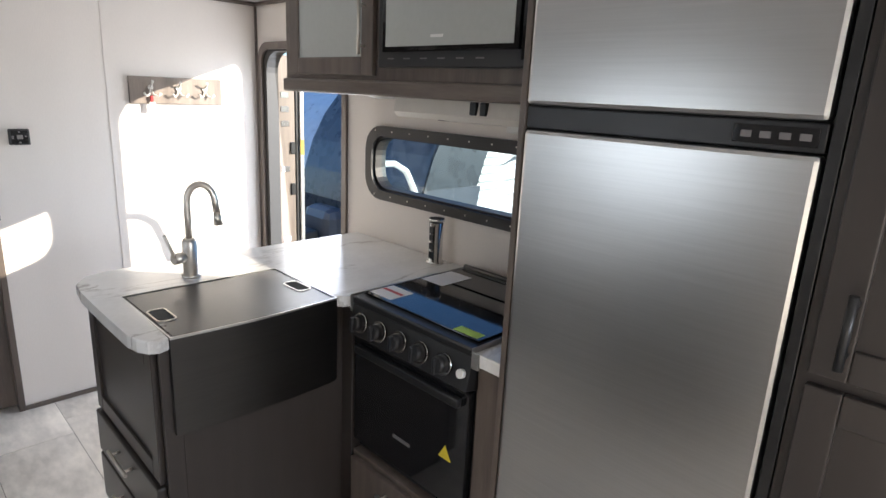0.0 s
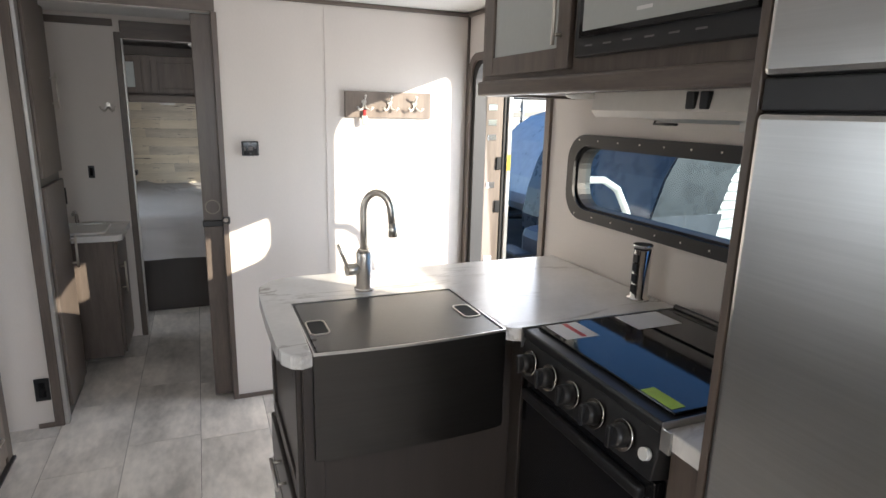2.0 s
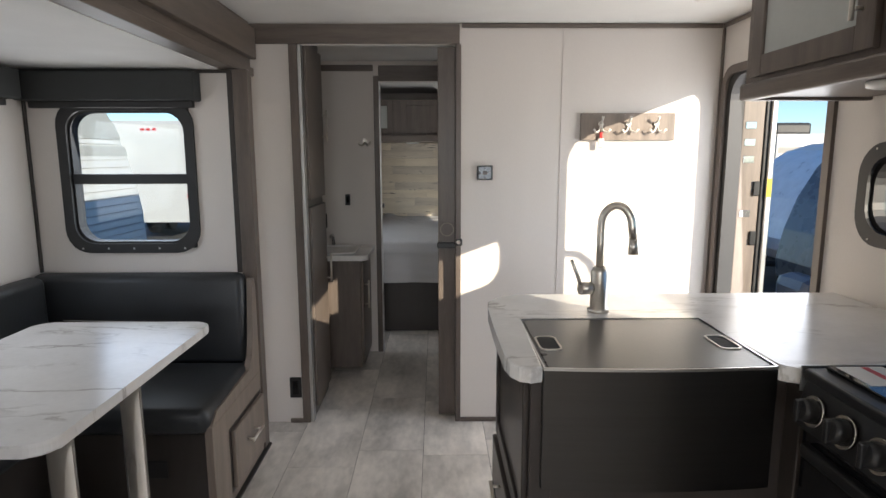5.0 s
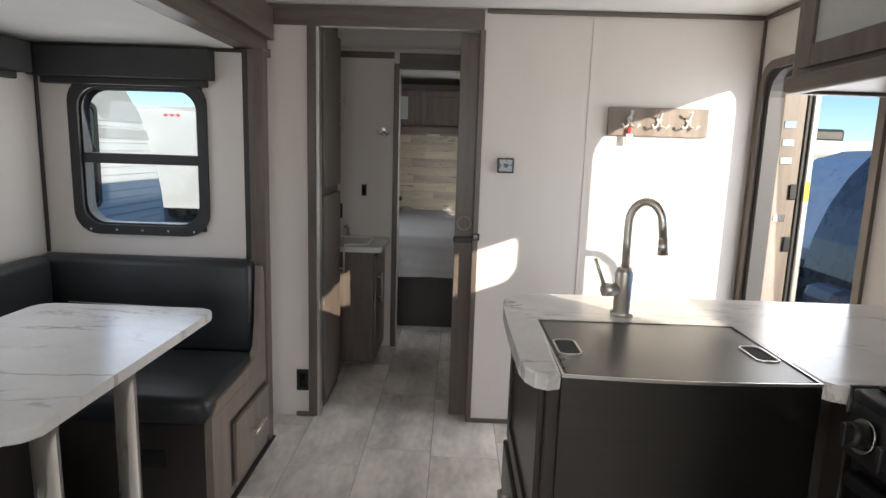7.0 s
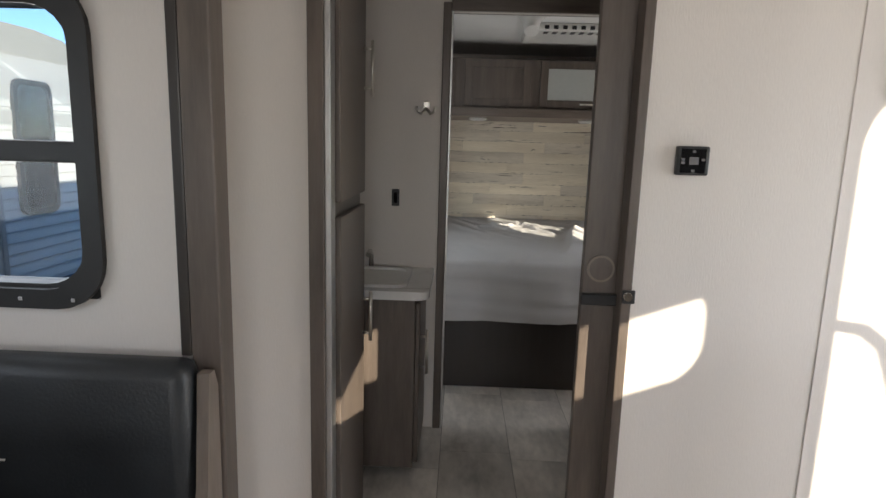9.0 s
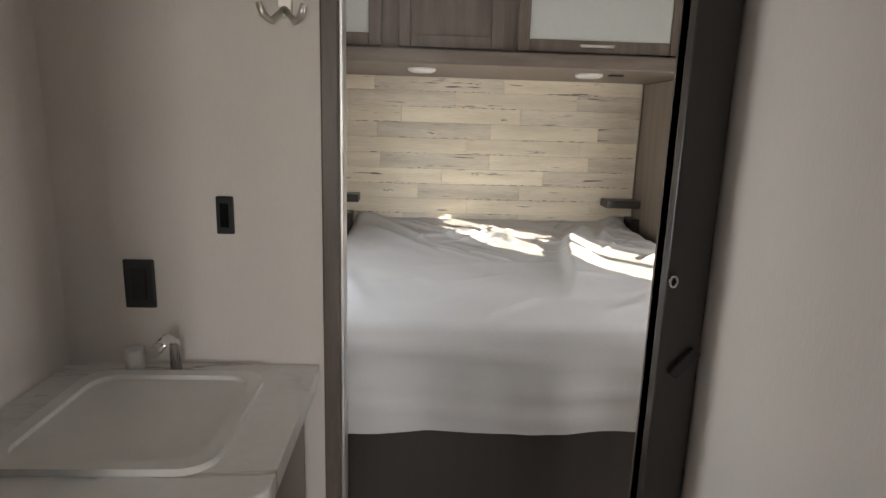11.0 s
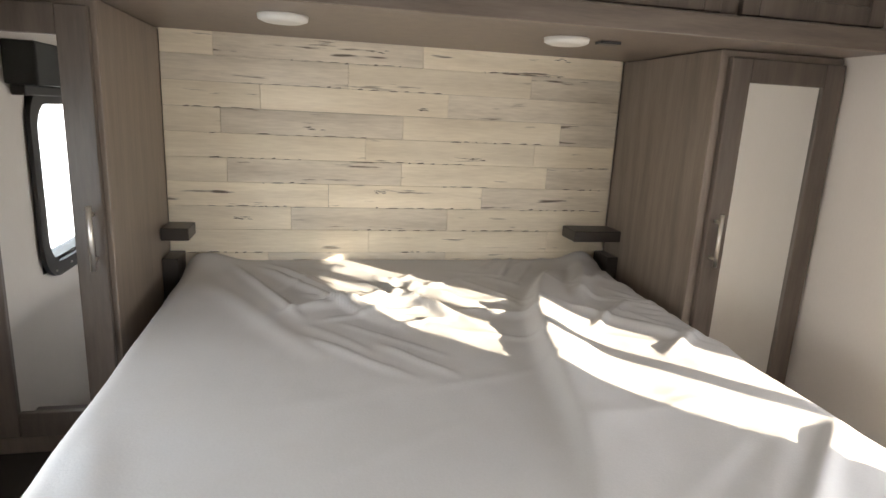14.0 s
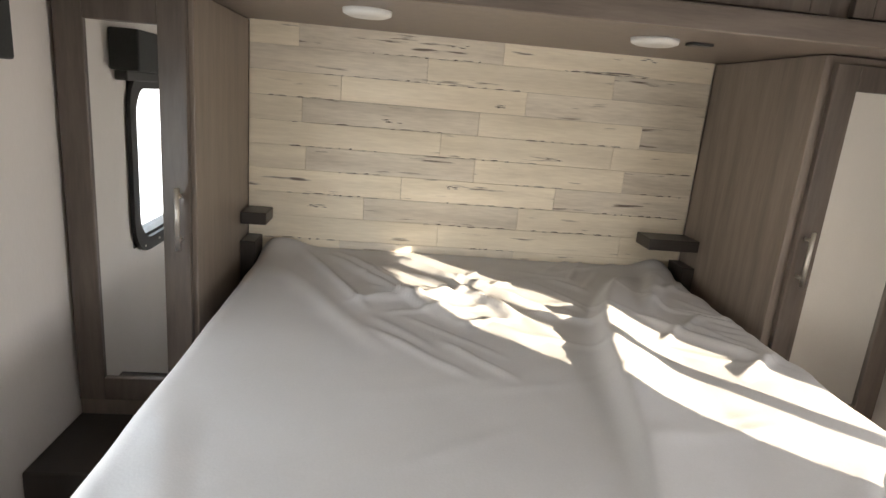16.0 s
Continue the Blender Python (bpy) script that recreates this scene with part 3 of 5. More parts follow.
# countertop: L with clipped rounded corners and a cut-out for the sink
ct = Shape()
pts = [(-0.012, -0.955), (-0.012, -1.695), (-0.545, -1.695), (-0.575, -1.685), (-0.60, -1.665), (-0.615, -1.655), (-0.615, -1.262), (-1.148, -1.262), (-1.148, -1.662),
       (-1.175, -1.672), (-1.20, -1.66), (-1.218, -1.63), (-1.225, -1.58), (-1.228, -1.35), (-1.226, -1.15), (-1.218, -1.06), (-1.17, -0.985), (-1.10, -0.962)]
ct.prism(M_MARBLE, pts, 'z', 0.874, 0.912, 0.005)
tagged(new("countertop", ct.mesh("countertop")), "white marble-look laminate countertop on the kitchen peninsula", "countertop")
sk = thing("apron_sink", (-0.88, -1.46, 0.874), "dark stainless apron sink under a grey cover with finger slots", "sink")


def bowed(x0, x1, back, front, bow):
    """Outline with a front edge that bows out in the middle."""
    n = 16
    return [(x1, back), (x0, back)] + [(x0 + (x1 - x0) * i / n, front - bow * math.sin(math.pi * i / n)) for i in range(n + 1)]


s = Shape()
s.prism(M_GUN, bowed(-1.146, -0.617, -1.6485, -1.666, 0.014), 'z', 0.615, 0.9035, 0.003)
part(sk, "apron", s, "dark stainless apron front")
s = Shape()
s.ring(M_STEEL, bowed(-1.1465, -0.6165, -1.2635, -1.667, 0.014), bowed(-1.142, -0.621, -1.268, -1.6625, 0.014), 'z', 0.9042, 0.911)
s.ring(M_BLACK, bowed(-1.1415, -0.6215, -1.2685, -1.662, 0.014), bowed(-1.136, -0.627, -1.274, -1.6565, 0.014), 'z', 0.9042, 0.9075)
part(sk, "rim", s, "thin bright steel rim")
s = Shape()
s.prism(M_SINKLID, bowed(-1.1355, -0.6275, -1.2745, -1.656, 0.014), 'z', 0.9038, 0.9095, 0.002)
part(sk, "lid", s)
s = Shape()
for x in (-1.104, -0.659):
    s.ring(M_NICKEL, rrect(x - 0.028, x + 0.028, -1.545, -1.435, 0.018), rrect(x - 0.0235, x + 0.0235, -1.5405, -1.4395, 0.014), 'z', 0.9096, 0.9125)
    s.prism(M_VALANCE, rrect(x - 0.023, x + 0.023, -1.540, -1.440, 0.014), 'z', 0.9096, 0.9108)
pieces(sk, "slot", s, "black finger slots with metal rims")

fa = thing("faucet", (-0.895, -1.19, 0.912), "brushed nickel gooseneck kitchen faucet with side lever", "faucet")
s = Shape()
cx, cy = -0.895, -1.19
s.tube(M_NICKEL, [(cx, cy, 0.912), (cx, cy, 0.922), (cx, cy, 0.923), (cx, cy, 1.035), (cx, cy, 1.05)], [0.032, 0.032, 0.025, 0.025, 0.018], 20)
neck = [(cx, cy, 1.04), (cx, cy, 1.12)]
for i in range(13):
    t = math.pi * i / 12
    neck.append((cx + 0.044 * (1 - math.cos(t)) * 0.88, cy - 0.022 * (1 - math.cos(t)), 1.175 + 0.06 * math.sin(t)))
neck += [(neck[-1][0] + 0.004, neck[-1][1] - 0.002, 1.14)]
s.tube(M_NICKEL, neck, 0.0115, 14)
s.tube(M_NICKEL, [neck[-1], (neck[-1][0] + 0.003, neck[-1][1], 1.095)], [0.0115, 0.0155], 14)
part(fa, "spout", s)
s = Shape()
s.tube(M_NICKEL, [(cx - 0.015, cy, 0.985), (cx - 0.06, cy - 0.01, 0.985)], 0.019, 14)
s.tube(M_NICKEL, [(cx - 0.055, cy - 0.01, 0.99), (cx - 0.072, cy - 0.02, 1.03), (cx - 0.092, cy - 0.03, 1.075)], [0.006, 0.0055, 0.005], 10)
part(fa, "lever", s)

tw = thing("pop_up_outlet", (-0.075, -1.56, 0.912), "chrome pop-up power tower with black sockets on the counter", "outlet")
s = Shape()
s.tube(M_CHROME, [(-0.075, -1.56, 0.912), (-0.075, -1.56, 0.920), (-0.075, -1.56, 0.921), (-0.075, -1.56, 1.078)], [0.036, 0.036, 0.028, 0.028], 24)
s.tube(M_CHROME, [(-0.075, -1.56, 1.084), (-0.075, -1.56, 1.094)], 0.031, 24)
s.tube(M_BLACK, [(-0.075, -1.56, 1.078), (-0.075, -1.56, 1.084)], 0.026, 20)
part(tw, "tower", s)
s = Shape()
for z in (0.95, 0.985, 1.02, 1.05):
    s.box(M_BLACK, -0.106, -0.096, -1.576, -1.552, z - 0.013, z + 0.013, 0.003)
pieces(tw, "socket", s)

# range
rg = thing("gas_range", (-0.3, -1.96, 0), "black gas range with glass lid, five knobs and stickers", "stove")
Y0, Y1 = -2.235, -1.705
s = Shape()
s.box(M_BLACK, -0.55, -0.02, Y0, Y1, 0.36, 0.90, 0.004)
s.box(M_BLACK, -0.585, -0.02, Y0, Y1, 0.895, 0.922, 0.006)
part(rg, "body", s)
s = Shape()
s.prism(M_BLACK, [(-0.549, 0.79), (-0.549, 0.895), (-0.578, 0.895), (-0.60, 0.80)], 'y', Y0, Y1, 0.003)
part(rg, "control_panel", s)
s = Shape()
s.box(M_BLKGLASS, -0.545, -0.26, Y0 + 0.012, Y1 - 0.012, 0.9225, 0.930, 0.002)
s.box(M_BLKGLASS, -0.245, -0.10, Y0 + 0.012, Y1 - 0.012, 0.9225, 0.930, 0.002)
s.tube(M_BLACK, [(-0.075, Y0 + 0.02, 0.936), (-0.075, Y1 - 0.02, 0.936)], 0.009, 10)
part(rg, "lid", s, "black glass lid")
for i in range(5):
    y = -1.765 - 0.094 * i
    s = Shape()
    c = Vector((-0.592, y, 0.847))
    n = Vector((-0.98, 0, 0.2))
    s.tube(M_CHROME, [c, c + n * 0.008], 0.033, 20)
    s.tube(M_BLACK, [c + n * 0.008, c + n * 0.036], [0.026, 0.022], 18)
    s.box(M_BLACK, c.x - 0.044, c.x - 0.02, y - 0.006, y + 0.006, c.z - 0.02, c.z + 0.028, 0.003)
    part(rg, "knob", s, "black knob with a chrome ring")
s = Shape()
s.tube(M_WHITE, [(-0.592, -2.212, 0.845), (-0.604, -2.212, 0.848)], 0.013, 14)
part(rg, "igniter_button", s, "white round button")
s = Shape()
s.box(M_BLKGLASS, -0.578, -0.5505, Y0 + 0.005, Y1 - 0.005, 0.40, 0.785, 0.004)
s.box(M_BLACK, -0.60, -0.578, Y0 + 0.03, Y1 - 0.03, 0.735, 0.765, 0.006)
dr = part(rg, "oven_door", s, "black glass oven door")
s = Shape()
s.prism(M_YELLOW, [(-2.175, 0.545), (-2.125, 0.545), (-2.150, 0.59)], 'x', -0.580, -0.5785)
s.box(M_INK, -0.580, -0.5785, -2.0, -1.92, 0.505, 0.516)
pieces(dr, "sticker", s, "yellow warning triangle")
s = Shape()
s.box(M_PAPER, -0.53, -0.43, -1.83, -1.725, 0.9302, 0.931)
s.box(M_PAPER, -0.30, -0.15, -1.83, -1.725, 0.9302, 0.931)
s.box(M_RED, -0.48, -0.465, -1.825, -1.73, 0.9311, 0.9314)
s.box(M_GREEN, -0.54, -0.505, -2.21, -2.12, 0.9302, 0.931)
pieces(rg, "label", s, "white and green paper labels on the lid")
s = Shape()
s.box(M_WOOD, -0.575, -0.02, Y0, Y1, 0.03, 0.355, 0.003)
s.box(M_WOOD, -0.595, -0.575, Y0 + 0.01, Y1 - 0.01, 0.06, 0.34, 0.005)
dd = part(rg, "drawer", s, "brown wood drawer under the oven")
handle(dd, (-0.62, -2.05, 0.29), (-0.62, -1.89, 0.29), (0.026, 0, 0))
fl = thing("counter_end", (-0.3, -2.29, 0), "narrow counter filler with steel edge beside the range", "counter")
s = Shape()
s.box(M_MARBLE, -0.58, -0.015, -2.335, -2.24, 0.874, 0.912, 0.004)
part(fl, "top", s)
s = Shape()
s.box(M_STEEL, -0.588, -0.581, -2.262, -2.239, 0.868, 0.916, 0.002)
s.box(M_STEEL, -0.588, -0.03, -2.2395, -2.2365, 0.868, 0.926, 0.001)
s.box(M_STEEL, -0.588, -0.03, -1.703, -1.699, 0.868, 0.926, 0.001)
pieces(fl, "edge_strip", s, "steel edge strip")
s = Shape()
s.box(M_WOOD, -0.56, -0.02, -2.335, -2.24, 0.0, 0.872, 0.003)
part(fl, "panel", s)

# fridge
fg = thing("refrigerator", (-0.3, -2.65, 0), "tall brushed stainless two-door refrigerator in a wood surround", "refrigerator")
s = Shape()
s.box(M_BLACK, -0.56, -0.03, -2.945, -2.355, 0.02, 1.98, 0.004)
part(fg, "body", s)
s = Shape()
s.box(M_STEEL, -0.60, -0.561, -2.94, -2.358, 0.04, 1.502, 0.010)
part(fg, "lower_door", s)
s = Shape()
s.box(M_STEEL, -0.60, -0.561, -2.94, -2.358, 1.553, 1.95, 0.010)
part(fg, "upper_door", s)
s = Shape()
s.box(M_BLACK, -0.592, -0.561, -2.94, -2.358, 1.504, 1.551, 0.003)
s.box(M_BLKGLASS, -0.596, -0.592, -2.93, -2.80, 1.512, 1.543, 0.001)
for i in range(4):
    s.box(M_INK, -0.5975, -0.596, -2.92 + 0.03 * i, -2.903 + 0.03 * i, 1.522, 1.533)
part(fg, "control_strip", s, "black control strip between the doors")
s = Shape()
s.box(M_WOOD, -0.595, -0.02, -2.354, -2.338, 0.0, 1.995, 0.002)
s.box(M_BLACK, -0.60, -0.02, -2.965, -2.946, 0.0, 1.995, 0.002)
part(fg, "surround", s)

pt = thing("pantry", (-0.3, -3.3, 0), "dark wood pantry cabinet with black bar handle beside the fridge", "cabinet")
s = Shape()
s.box(M_DWOOD, -0.60, -0.02, -3.75, -2.967, 0.0, 1.995, 0.003)
part(pt, "body", s)
for z0, z1 in ((0.08, 1.14), (1.16, 1.95)):
    s = Shape()
    framed_door(s, M_DWOOD, M_DWOOD, 'x', -0.60, -1, -3.42, -2.985, z0, z1)
    d = part(pt, "door", s)
    if z0 > 1:
        handle(d, (-0.655, -3.03, 1.19), (-0.655, -3.03, 1.31), (0.034, 0, 0), M_BLACK, 0.007)

# upper cabinet, microwave, hood
uc = thing("wall_cabinet", (-0.2, -1.7, 1.55), "brown wood wall cabinet with frosted glass door over the counter", "cabinet")
s = Shape()
s.box(M_WOOD, -0.40, -0.016, -2.337, -1.02, 1.56, 1.995, 0.004)
s.box(M_WOODH, -0.42, -0.38, -2.337, -1.005, 1.55, 1.60, 0.008)
s.box(M_WOODH, -0.40, -0.002, -1.03, -1.0, 1.55, 1.995, 0.006)
part(uc, "body", s)
s = Shape()
framed_door(s, M_WOOD, M_FROST_SHEEN, 'x', -0.40, -1, -1.575, -1.06, 1.615, 1.985, 0.06)
d = part(uc, "door", s, "door with a frosted glass panel")
handle(d, (-0.445, -1.535, 1.68), (-0.445, -1.535, 1.86), (0.026, 0, 0))
s = Shape()
s.tube(M_WHITE, [(-0.27, -1.45, 1.559), (-0.27, -1.45, 1.545), (-0.27, -1.45, 1.540)], [0.055, 0.052, 0.035], 24)
tagged(new("puck_light", s.mesh("puck_light")), "small white round lamp under the wall cabinet", "lamp", "puck lights")
s = Shape()
s.tube(M_WHITE, [(-0.31, -0.49, 1.9995), (-0.31, -0.49, 1.988), (-0.31, -0.49, 1.982)], [0.055, 0.052, 0.035], 24)
tagged(new("puck_light", s.mesh("puck_light")), "small white round lamp on the kitchen ceiling", "lamp", "puck lights")
mw = thing("microwave", (-0.3, -1.98, 1.64), "black built-in microwave in the wall cabinet, its glass door greyed for reflection", "microwave")
s = Shape()
s.box(M_BLACK, -0.43, -0.4005, -2.332, -1.62, 1.64, 1.99, 0.004)
for i in range(6):
    s.box(M_INK, -0.4315, -0.43, -1.70 - 0.075 * i, -1.67 - 0.075 * i, 1.664, 1.668)
part(mw, "body", s)
s = Shape()
s.box(M_BLKGLASS, -0.444, -0.4305, -2.20, -1.655, 1.685, 1.985, 0.003)
# grey sheet over the black glass: the window's reflection, put into its colour
s.box(M_FROST_SHEEN, -0.446, -0.4445, -2.185, -1.675, 1.70, 1.985, 0.001)
s.box(M_PAPER, -0.4475, -0.4465, -1.93, -1.88, 1.722, 1.730)
part(mw, "door", s, "door with a window coloured grey for its reflection")
s = Shape()
s.box(M_BLKGLASS, -0.440, -0.4305, -2.328, -2.205, 1.66, 1.985, 0.002)
for i in range(5):
    for j in range(3):
        s.box(M_INK, -0.4415, -0.440, -2.315 + 0.036 * j, -2.297 + 0.036 * j, 1.80 + 0.03 * i, 1.809 + 0.03 * i)
s.tube(M_INK, [(-0.440, -2.265, 1.745), (-0.443, -2.265, 1.745)], 0.014, 16)
part(mw, "keypad", s, "black keypad")
hd = thing("range_hood", (-0.2, -1.95, 1.45), "slim stainless range hood with two black switches", "range hood")
s = Shape()
s.prism(M_HOOD, [(-0.02, 1.556), (-0.352, 1.556), (-0.362, 1.505), (-0.345, 1.488), (-0.02, 1.492)], 'y', -2.335, -1.62, 0.003)
part(hd, "body", s)
s = Shape()
for y in (-1.985, -2.025):
    s.box(M_BLACK, -0.368, -0.34, y - 0.012, y + 0.012, 1.51, 1.548, 0.003)
pieces(hd, "switch", s)
s = Shape()
s.box(M_WHITE, -0.25, -0.10, -2.2, -2.02, 1.462, 1.492, 0.004)
s.prism(M_NICKEL, [(-0.05, 1.492), (-0.32, 1.492), (-0.22, 1.478)], 'y', -2.3, -1.75)
part(hd, "lamp_cover", s)
s = Shape()
s.tube(M_BLACK, [(-0.012, -1.50, 1.50), (-0.03, -1.50, 1.47), (-0.03, -1.60, 1.47)], 0.004, 8)
tagged(new("wire_hook", s.mesh("wire_hook")), "thin black wire hook on the kitchen wall", "hook")

# ---- bulkhead wall things ----
hb = thing("coat_rack", (-0.45, 0, 1.44), "taupe wood coat rack board with three metal double hooks", "coat rack")
s = Shape()
s.box(M_LWOOD, -0.682, -0.222, -0.019, -0.0005, 1.452, 1.582, 0.003)
part(hb, "board", s)
for x in (-0.585, -0.45, -0.315):
    s = Shape()
    s.tube(M_HOOD, [(x, -0.02, 1.53), (x, -0.026, 1.53)], 0.013, 14)
    for k in (-1, 1):
        s.tube(M_HOOD, [(x, -0.025, 1.525), (x + k * 0.01, -0.03, 1.498), (x + k * 0.028, -0.045, 1.49), (x + k * 0.04, -0.05, 1.505)], [0.0045, 0.0045, 0.0045, 0.006], 8)
    s.tube(M_HOOD, [(x, -0.025, 1.535), (x, -0.045, 1.545), (x, -0.06, 1.562)], [0.0045, 0.0045, 0.007], 8)
    part(hb, "hook", s)
s = Shape()
s.box(M_RED, -0.592, -0.578, -0.036, -0.028, 1.462, 1.49, 0.002)
s.box(M_NICKEL, -0.60, -0.57, -0.034, -0.030, 1.415, 1.462, 0.003)
tagged(new("keys", s.mesh("keys")), "small key on a red tag hanging from a hook", "keys")

s = Shape()
s.box(M_BLACK, -1.184, -1.106, -0.018, -0.0005, 1.262, 1.332, 0.004)
s.box(M_BLKGLASS, -1.176, -1.114, -0.0195, -0.018, 1.268, 1.326, 0.001)
s.box(M_INK, -1.155, -1.133, -0.0205, -0.0195, 1.288, 1.306)
for x, z in ((-1.170, 1.300), (-1.170, 1.292), (-1.122, 1.300), (-1.145, 1.319), (-1.145, 1.273)):
    s.box(M_INK, x - 0.004, x + 0.004, -0.0205, -0.0195, z - 0.003, z + 0.003)
tagged(new("thermostat", s.mesh("thermostat")), "small square black thermostat on the pale wall", "thermostat")


def outlet(x, y, z, w, h, face='y', out=-1):
    s = Shape()
    a, b = sorted((y + out * 0.0005, y + out * 0.009))
    s.box(M_BLACK, x - w / 2, x + w / 2, a, b, z - h / 2, z + h / 2, 0.003)
    a, b = sorted((y + out * 0.009, y + out * 0.012))
    s.box(M_BLKGLASS, x - w * 0.25, x + w * 0.25, a, b, z - h * 0.32, z + h * 0.32, 0.001)
    return tagged(new("wall_outlet", s.mesh("wall_outlet")), "black wall outlet plate on pale vinyl", "outlet", "wall outlets")


outlet(-2.118, 0.0, 0.192, 0.06, 0.11)
outlet(-1.99, 1.125, 1.083, 0.034, 0.075)
outlet(-2.165, 1.125, 0.94, 0.06, 0.10)

# sliding bathroom door, mostly in its pocket
sd = tagged(new("door_2"), "brown wood sliding bathroom door with round finger pull", "door", kind="structure")
sd.location = (-1.35, 0.06, 0)
s = Shape()
s.box(M_WOOD, -1.375, -1.03, 0.052, 0.082, 0.012, 1.90, 0.003)
part(sd, "leaf", s)
s = Shape()
s.tube(M_LWOOD, [(-1.33, 0.051, 1.01), (-1.33, 0.046, 1.01)], 0.036, 24)
s.tube(M_WOOD, [(-1.33, 0.0465, 1.01), (-1.33, 0.0455, 1.01)], 0.030, 24)
part(sd, "finger_pull", s, "round metal finger pull")
s = Shape()
s.box(M_BLACK, -1.38, -1.27, 0.030, 0.051, 0.915, 0.945, 0.004)
s.tube(M_CHROME, [(-1.275, -0.008, 0.955), (-1.275, -0.028, 0.955)], 0.011, 14)
s.box(M_BLACK, -1.288, -1.255, -0.02, -0.012, 0.935, 0.97, 0.003)
part(sd, "latch", s, "black latch with chrome knob")

# ---- dinette ----
tb = thing("dinette_table", (-2.52, -1.29, 0), "white marble-look dinette table on two chrome legs", "table")
s = Shape()
s.prism(M_MARBLE, rrect(-2.83, -2.205, -1.76, -0.825, 0.05), 'z', 0.752, 0.782, 0.006)
part(tb, "top", s)
for y in (-1.62, -1.30):
    s = Shape()
    s.tube(M_CHROME, [(-2.27, y, 0.0), (-2.27, y, 0.012), (-2.27, y, 0.013), (-2.27, y, 0.75)], [0.075, 0.07, 0.029, 0.029], 24)
    part(tb, "leg", s, "chrome tube leg")


def cushion(parent, name, x0, x1, y0, y1, z0, z1):
    s = Shape()
    s.box(M_LEATHER, x0, x1, y0, y1, z0, z1, min(0.035, (z1 - z0) * 0.4, (y1 - y0) * 0.4, (x1 - x0) * 0.4))
    ob = part(parent, name, s)
    for p in ob.data.polygons:
        p.use_smooth = True
    return ob


bn = thing("dinette_bench", (-2.7, -0.6, 0), "charcoal leatherette dinette bench on a taupe wood base with drawer", "bench", "dinette benches")
s = Shape()
s.box(M_LWOOD, -2.235, -2.205, -0.895, -0.302, 0.0, 0.40, 0.003)
s.prism(M_LWOOD, [(-0.302, 0.40), (-0.302, 0.80), (-0.318, 0.84), (-0.345, 0.84), (-0.372, 0.60), (-0.40, 0.50), (-0.46, 0.455), (-0.84, 0.44), (-0.89, 0.40)], 'x', -2.232, -2.207)
part(bn, "end_panel", s, "taupe wood end panel")
s = Shape()
s.box(M_DWOOD, SX + 0.012, -2.235, -0.885, -0.31, 0.0, 0.37, 0.002)
s.box(M_BLACK, -2.52, -2.38, -0.892, -0.8855, 0.20, 0.27, 0.004)
part(bn, "base", s)
s = Shape()
s.box(M_LWOOD, -2.204, -2.186, -0.72, -0.33, 0.06, 0.30, 0.004)
s.box(M_DWOOD, -2.2052, -2.2040, -0.735, -0.315, 0.045, 0.315)
d = part(bn, "drawer", s, "taupe drawer front")
handle(d, (-2.155, -0.60, 0.20), (-2.155, -0.46, 0.20), (-0.03, 0, 0))
cushion(bn, "seat_cushion", SX + 0.012, -2.215, -0.915, -0.385, 0.372, 0.478)
cushion(bn, "back_cushion", SX + 0.012, -2.240, -0.385, -0.290, 0.45, 0.868)
s = Shape()
s.tube(M_STITCH, [(-3.03, -0.3885, 0.665), (-2.62, -0.3885, 0.655)], 0.0025, 6)
part(bn, "piping", s, "pale stitched line on the backrest")

b2 = thing("dinette_bench", (-3.0, -1.3, 0), "charcoal leatherette bench along the slide-out wall", "bench", "dinette benches")
s = Shape()
s.box(M_DWOOD, SX + 0.012, -2.80, -1.65, -0.92, 0.0, 0.37, 0.002)
part(b2, "base", s)
cushion(b2, "seat_cushion", SX + 0.012, -2.76, -1.64, -0.925, 0.372, 0.478)
cushion(b2, "back_cushion", SX + 0.012, SX + 0.105, -2.20, -0.395, 0.485, 0.868)
s = Shape()
s.tube(M_STITCH, [(SX + 0.108, -1.5, 0.665), (SX + 0.108, -0.52, 0.665)], 0.0025, 6)
part(b2, "piping", s, "pale stitched line on the backrest")
b3 = thing("dinette_bench", (-2.7, -2.0, 0), "charcoal leatherette dinette bench with dark wood base", "bench", "dinette benches")
s = Shape()
s.box(M_DWOOD, SX + 0.012, -2.24, -2.26, -1.68, 0.0, 0.37, 0.002)
part(b3, "base", s)
cushion(b3, "seat_cushion", SX + 0.012, -2.22, -2.20, -1.655, 0.372, 0.478)
cushion(b3, "back_cushion", SX + 0.012, -2.24, -2.30, -2.205, 0.372, 0.868)

s = Shape()
s.tube(M_WHITE, [(-2.62, -1.33, 1.7495), (-2.62, -1.33, 1.735), (-2.62, -1.33, 1.722)], [0.065, 0.062, 0.045], 28)
tagged(new("smoke_detector", s.mesh("smoke_detector")), "white round detector on the slide-out ceiling", "smoke detector")

# ---- bathroom ----
ln = thing("linen_cabinet", (-2.18, 0.3, 0), "tall brown wood linen cabinet with bar handles in the bathroom", "cabinet")
s = Shape()
s.box(M_DWOOD, LEFT + 0.002, -2.035, 0.056, 0.46, 0.0, 1.995, 0.003)
part(ln, "body", s)
for z0, z1, h in ((1.16, 1.93, 1.46), (0.06, 1.12, 0.66)):
    s = Shape()
    s.box(M_WOOD, -2.0345, -2.018, 0.065, 0.455, z0, z1, 0.003)
    d = part(ln, "door", s)
    handle(d, (-1.992, 0.425, h), (-1.992, 0.425, h + 0.17), (-0.026, 0, 0))
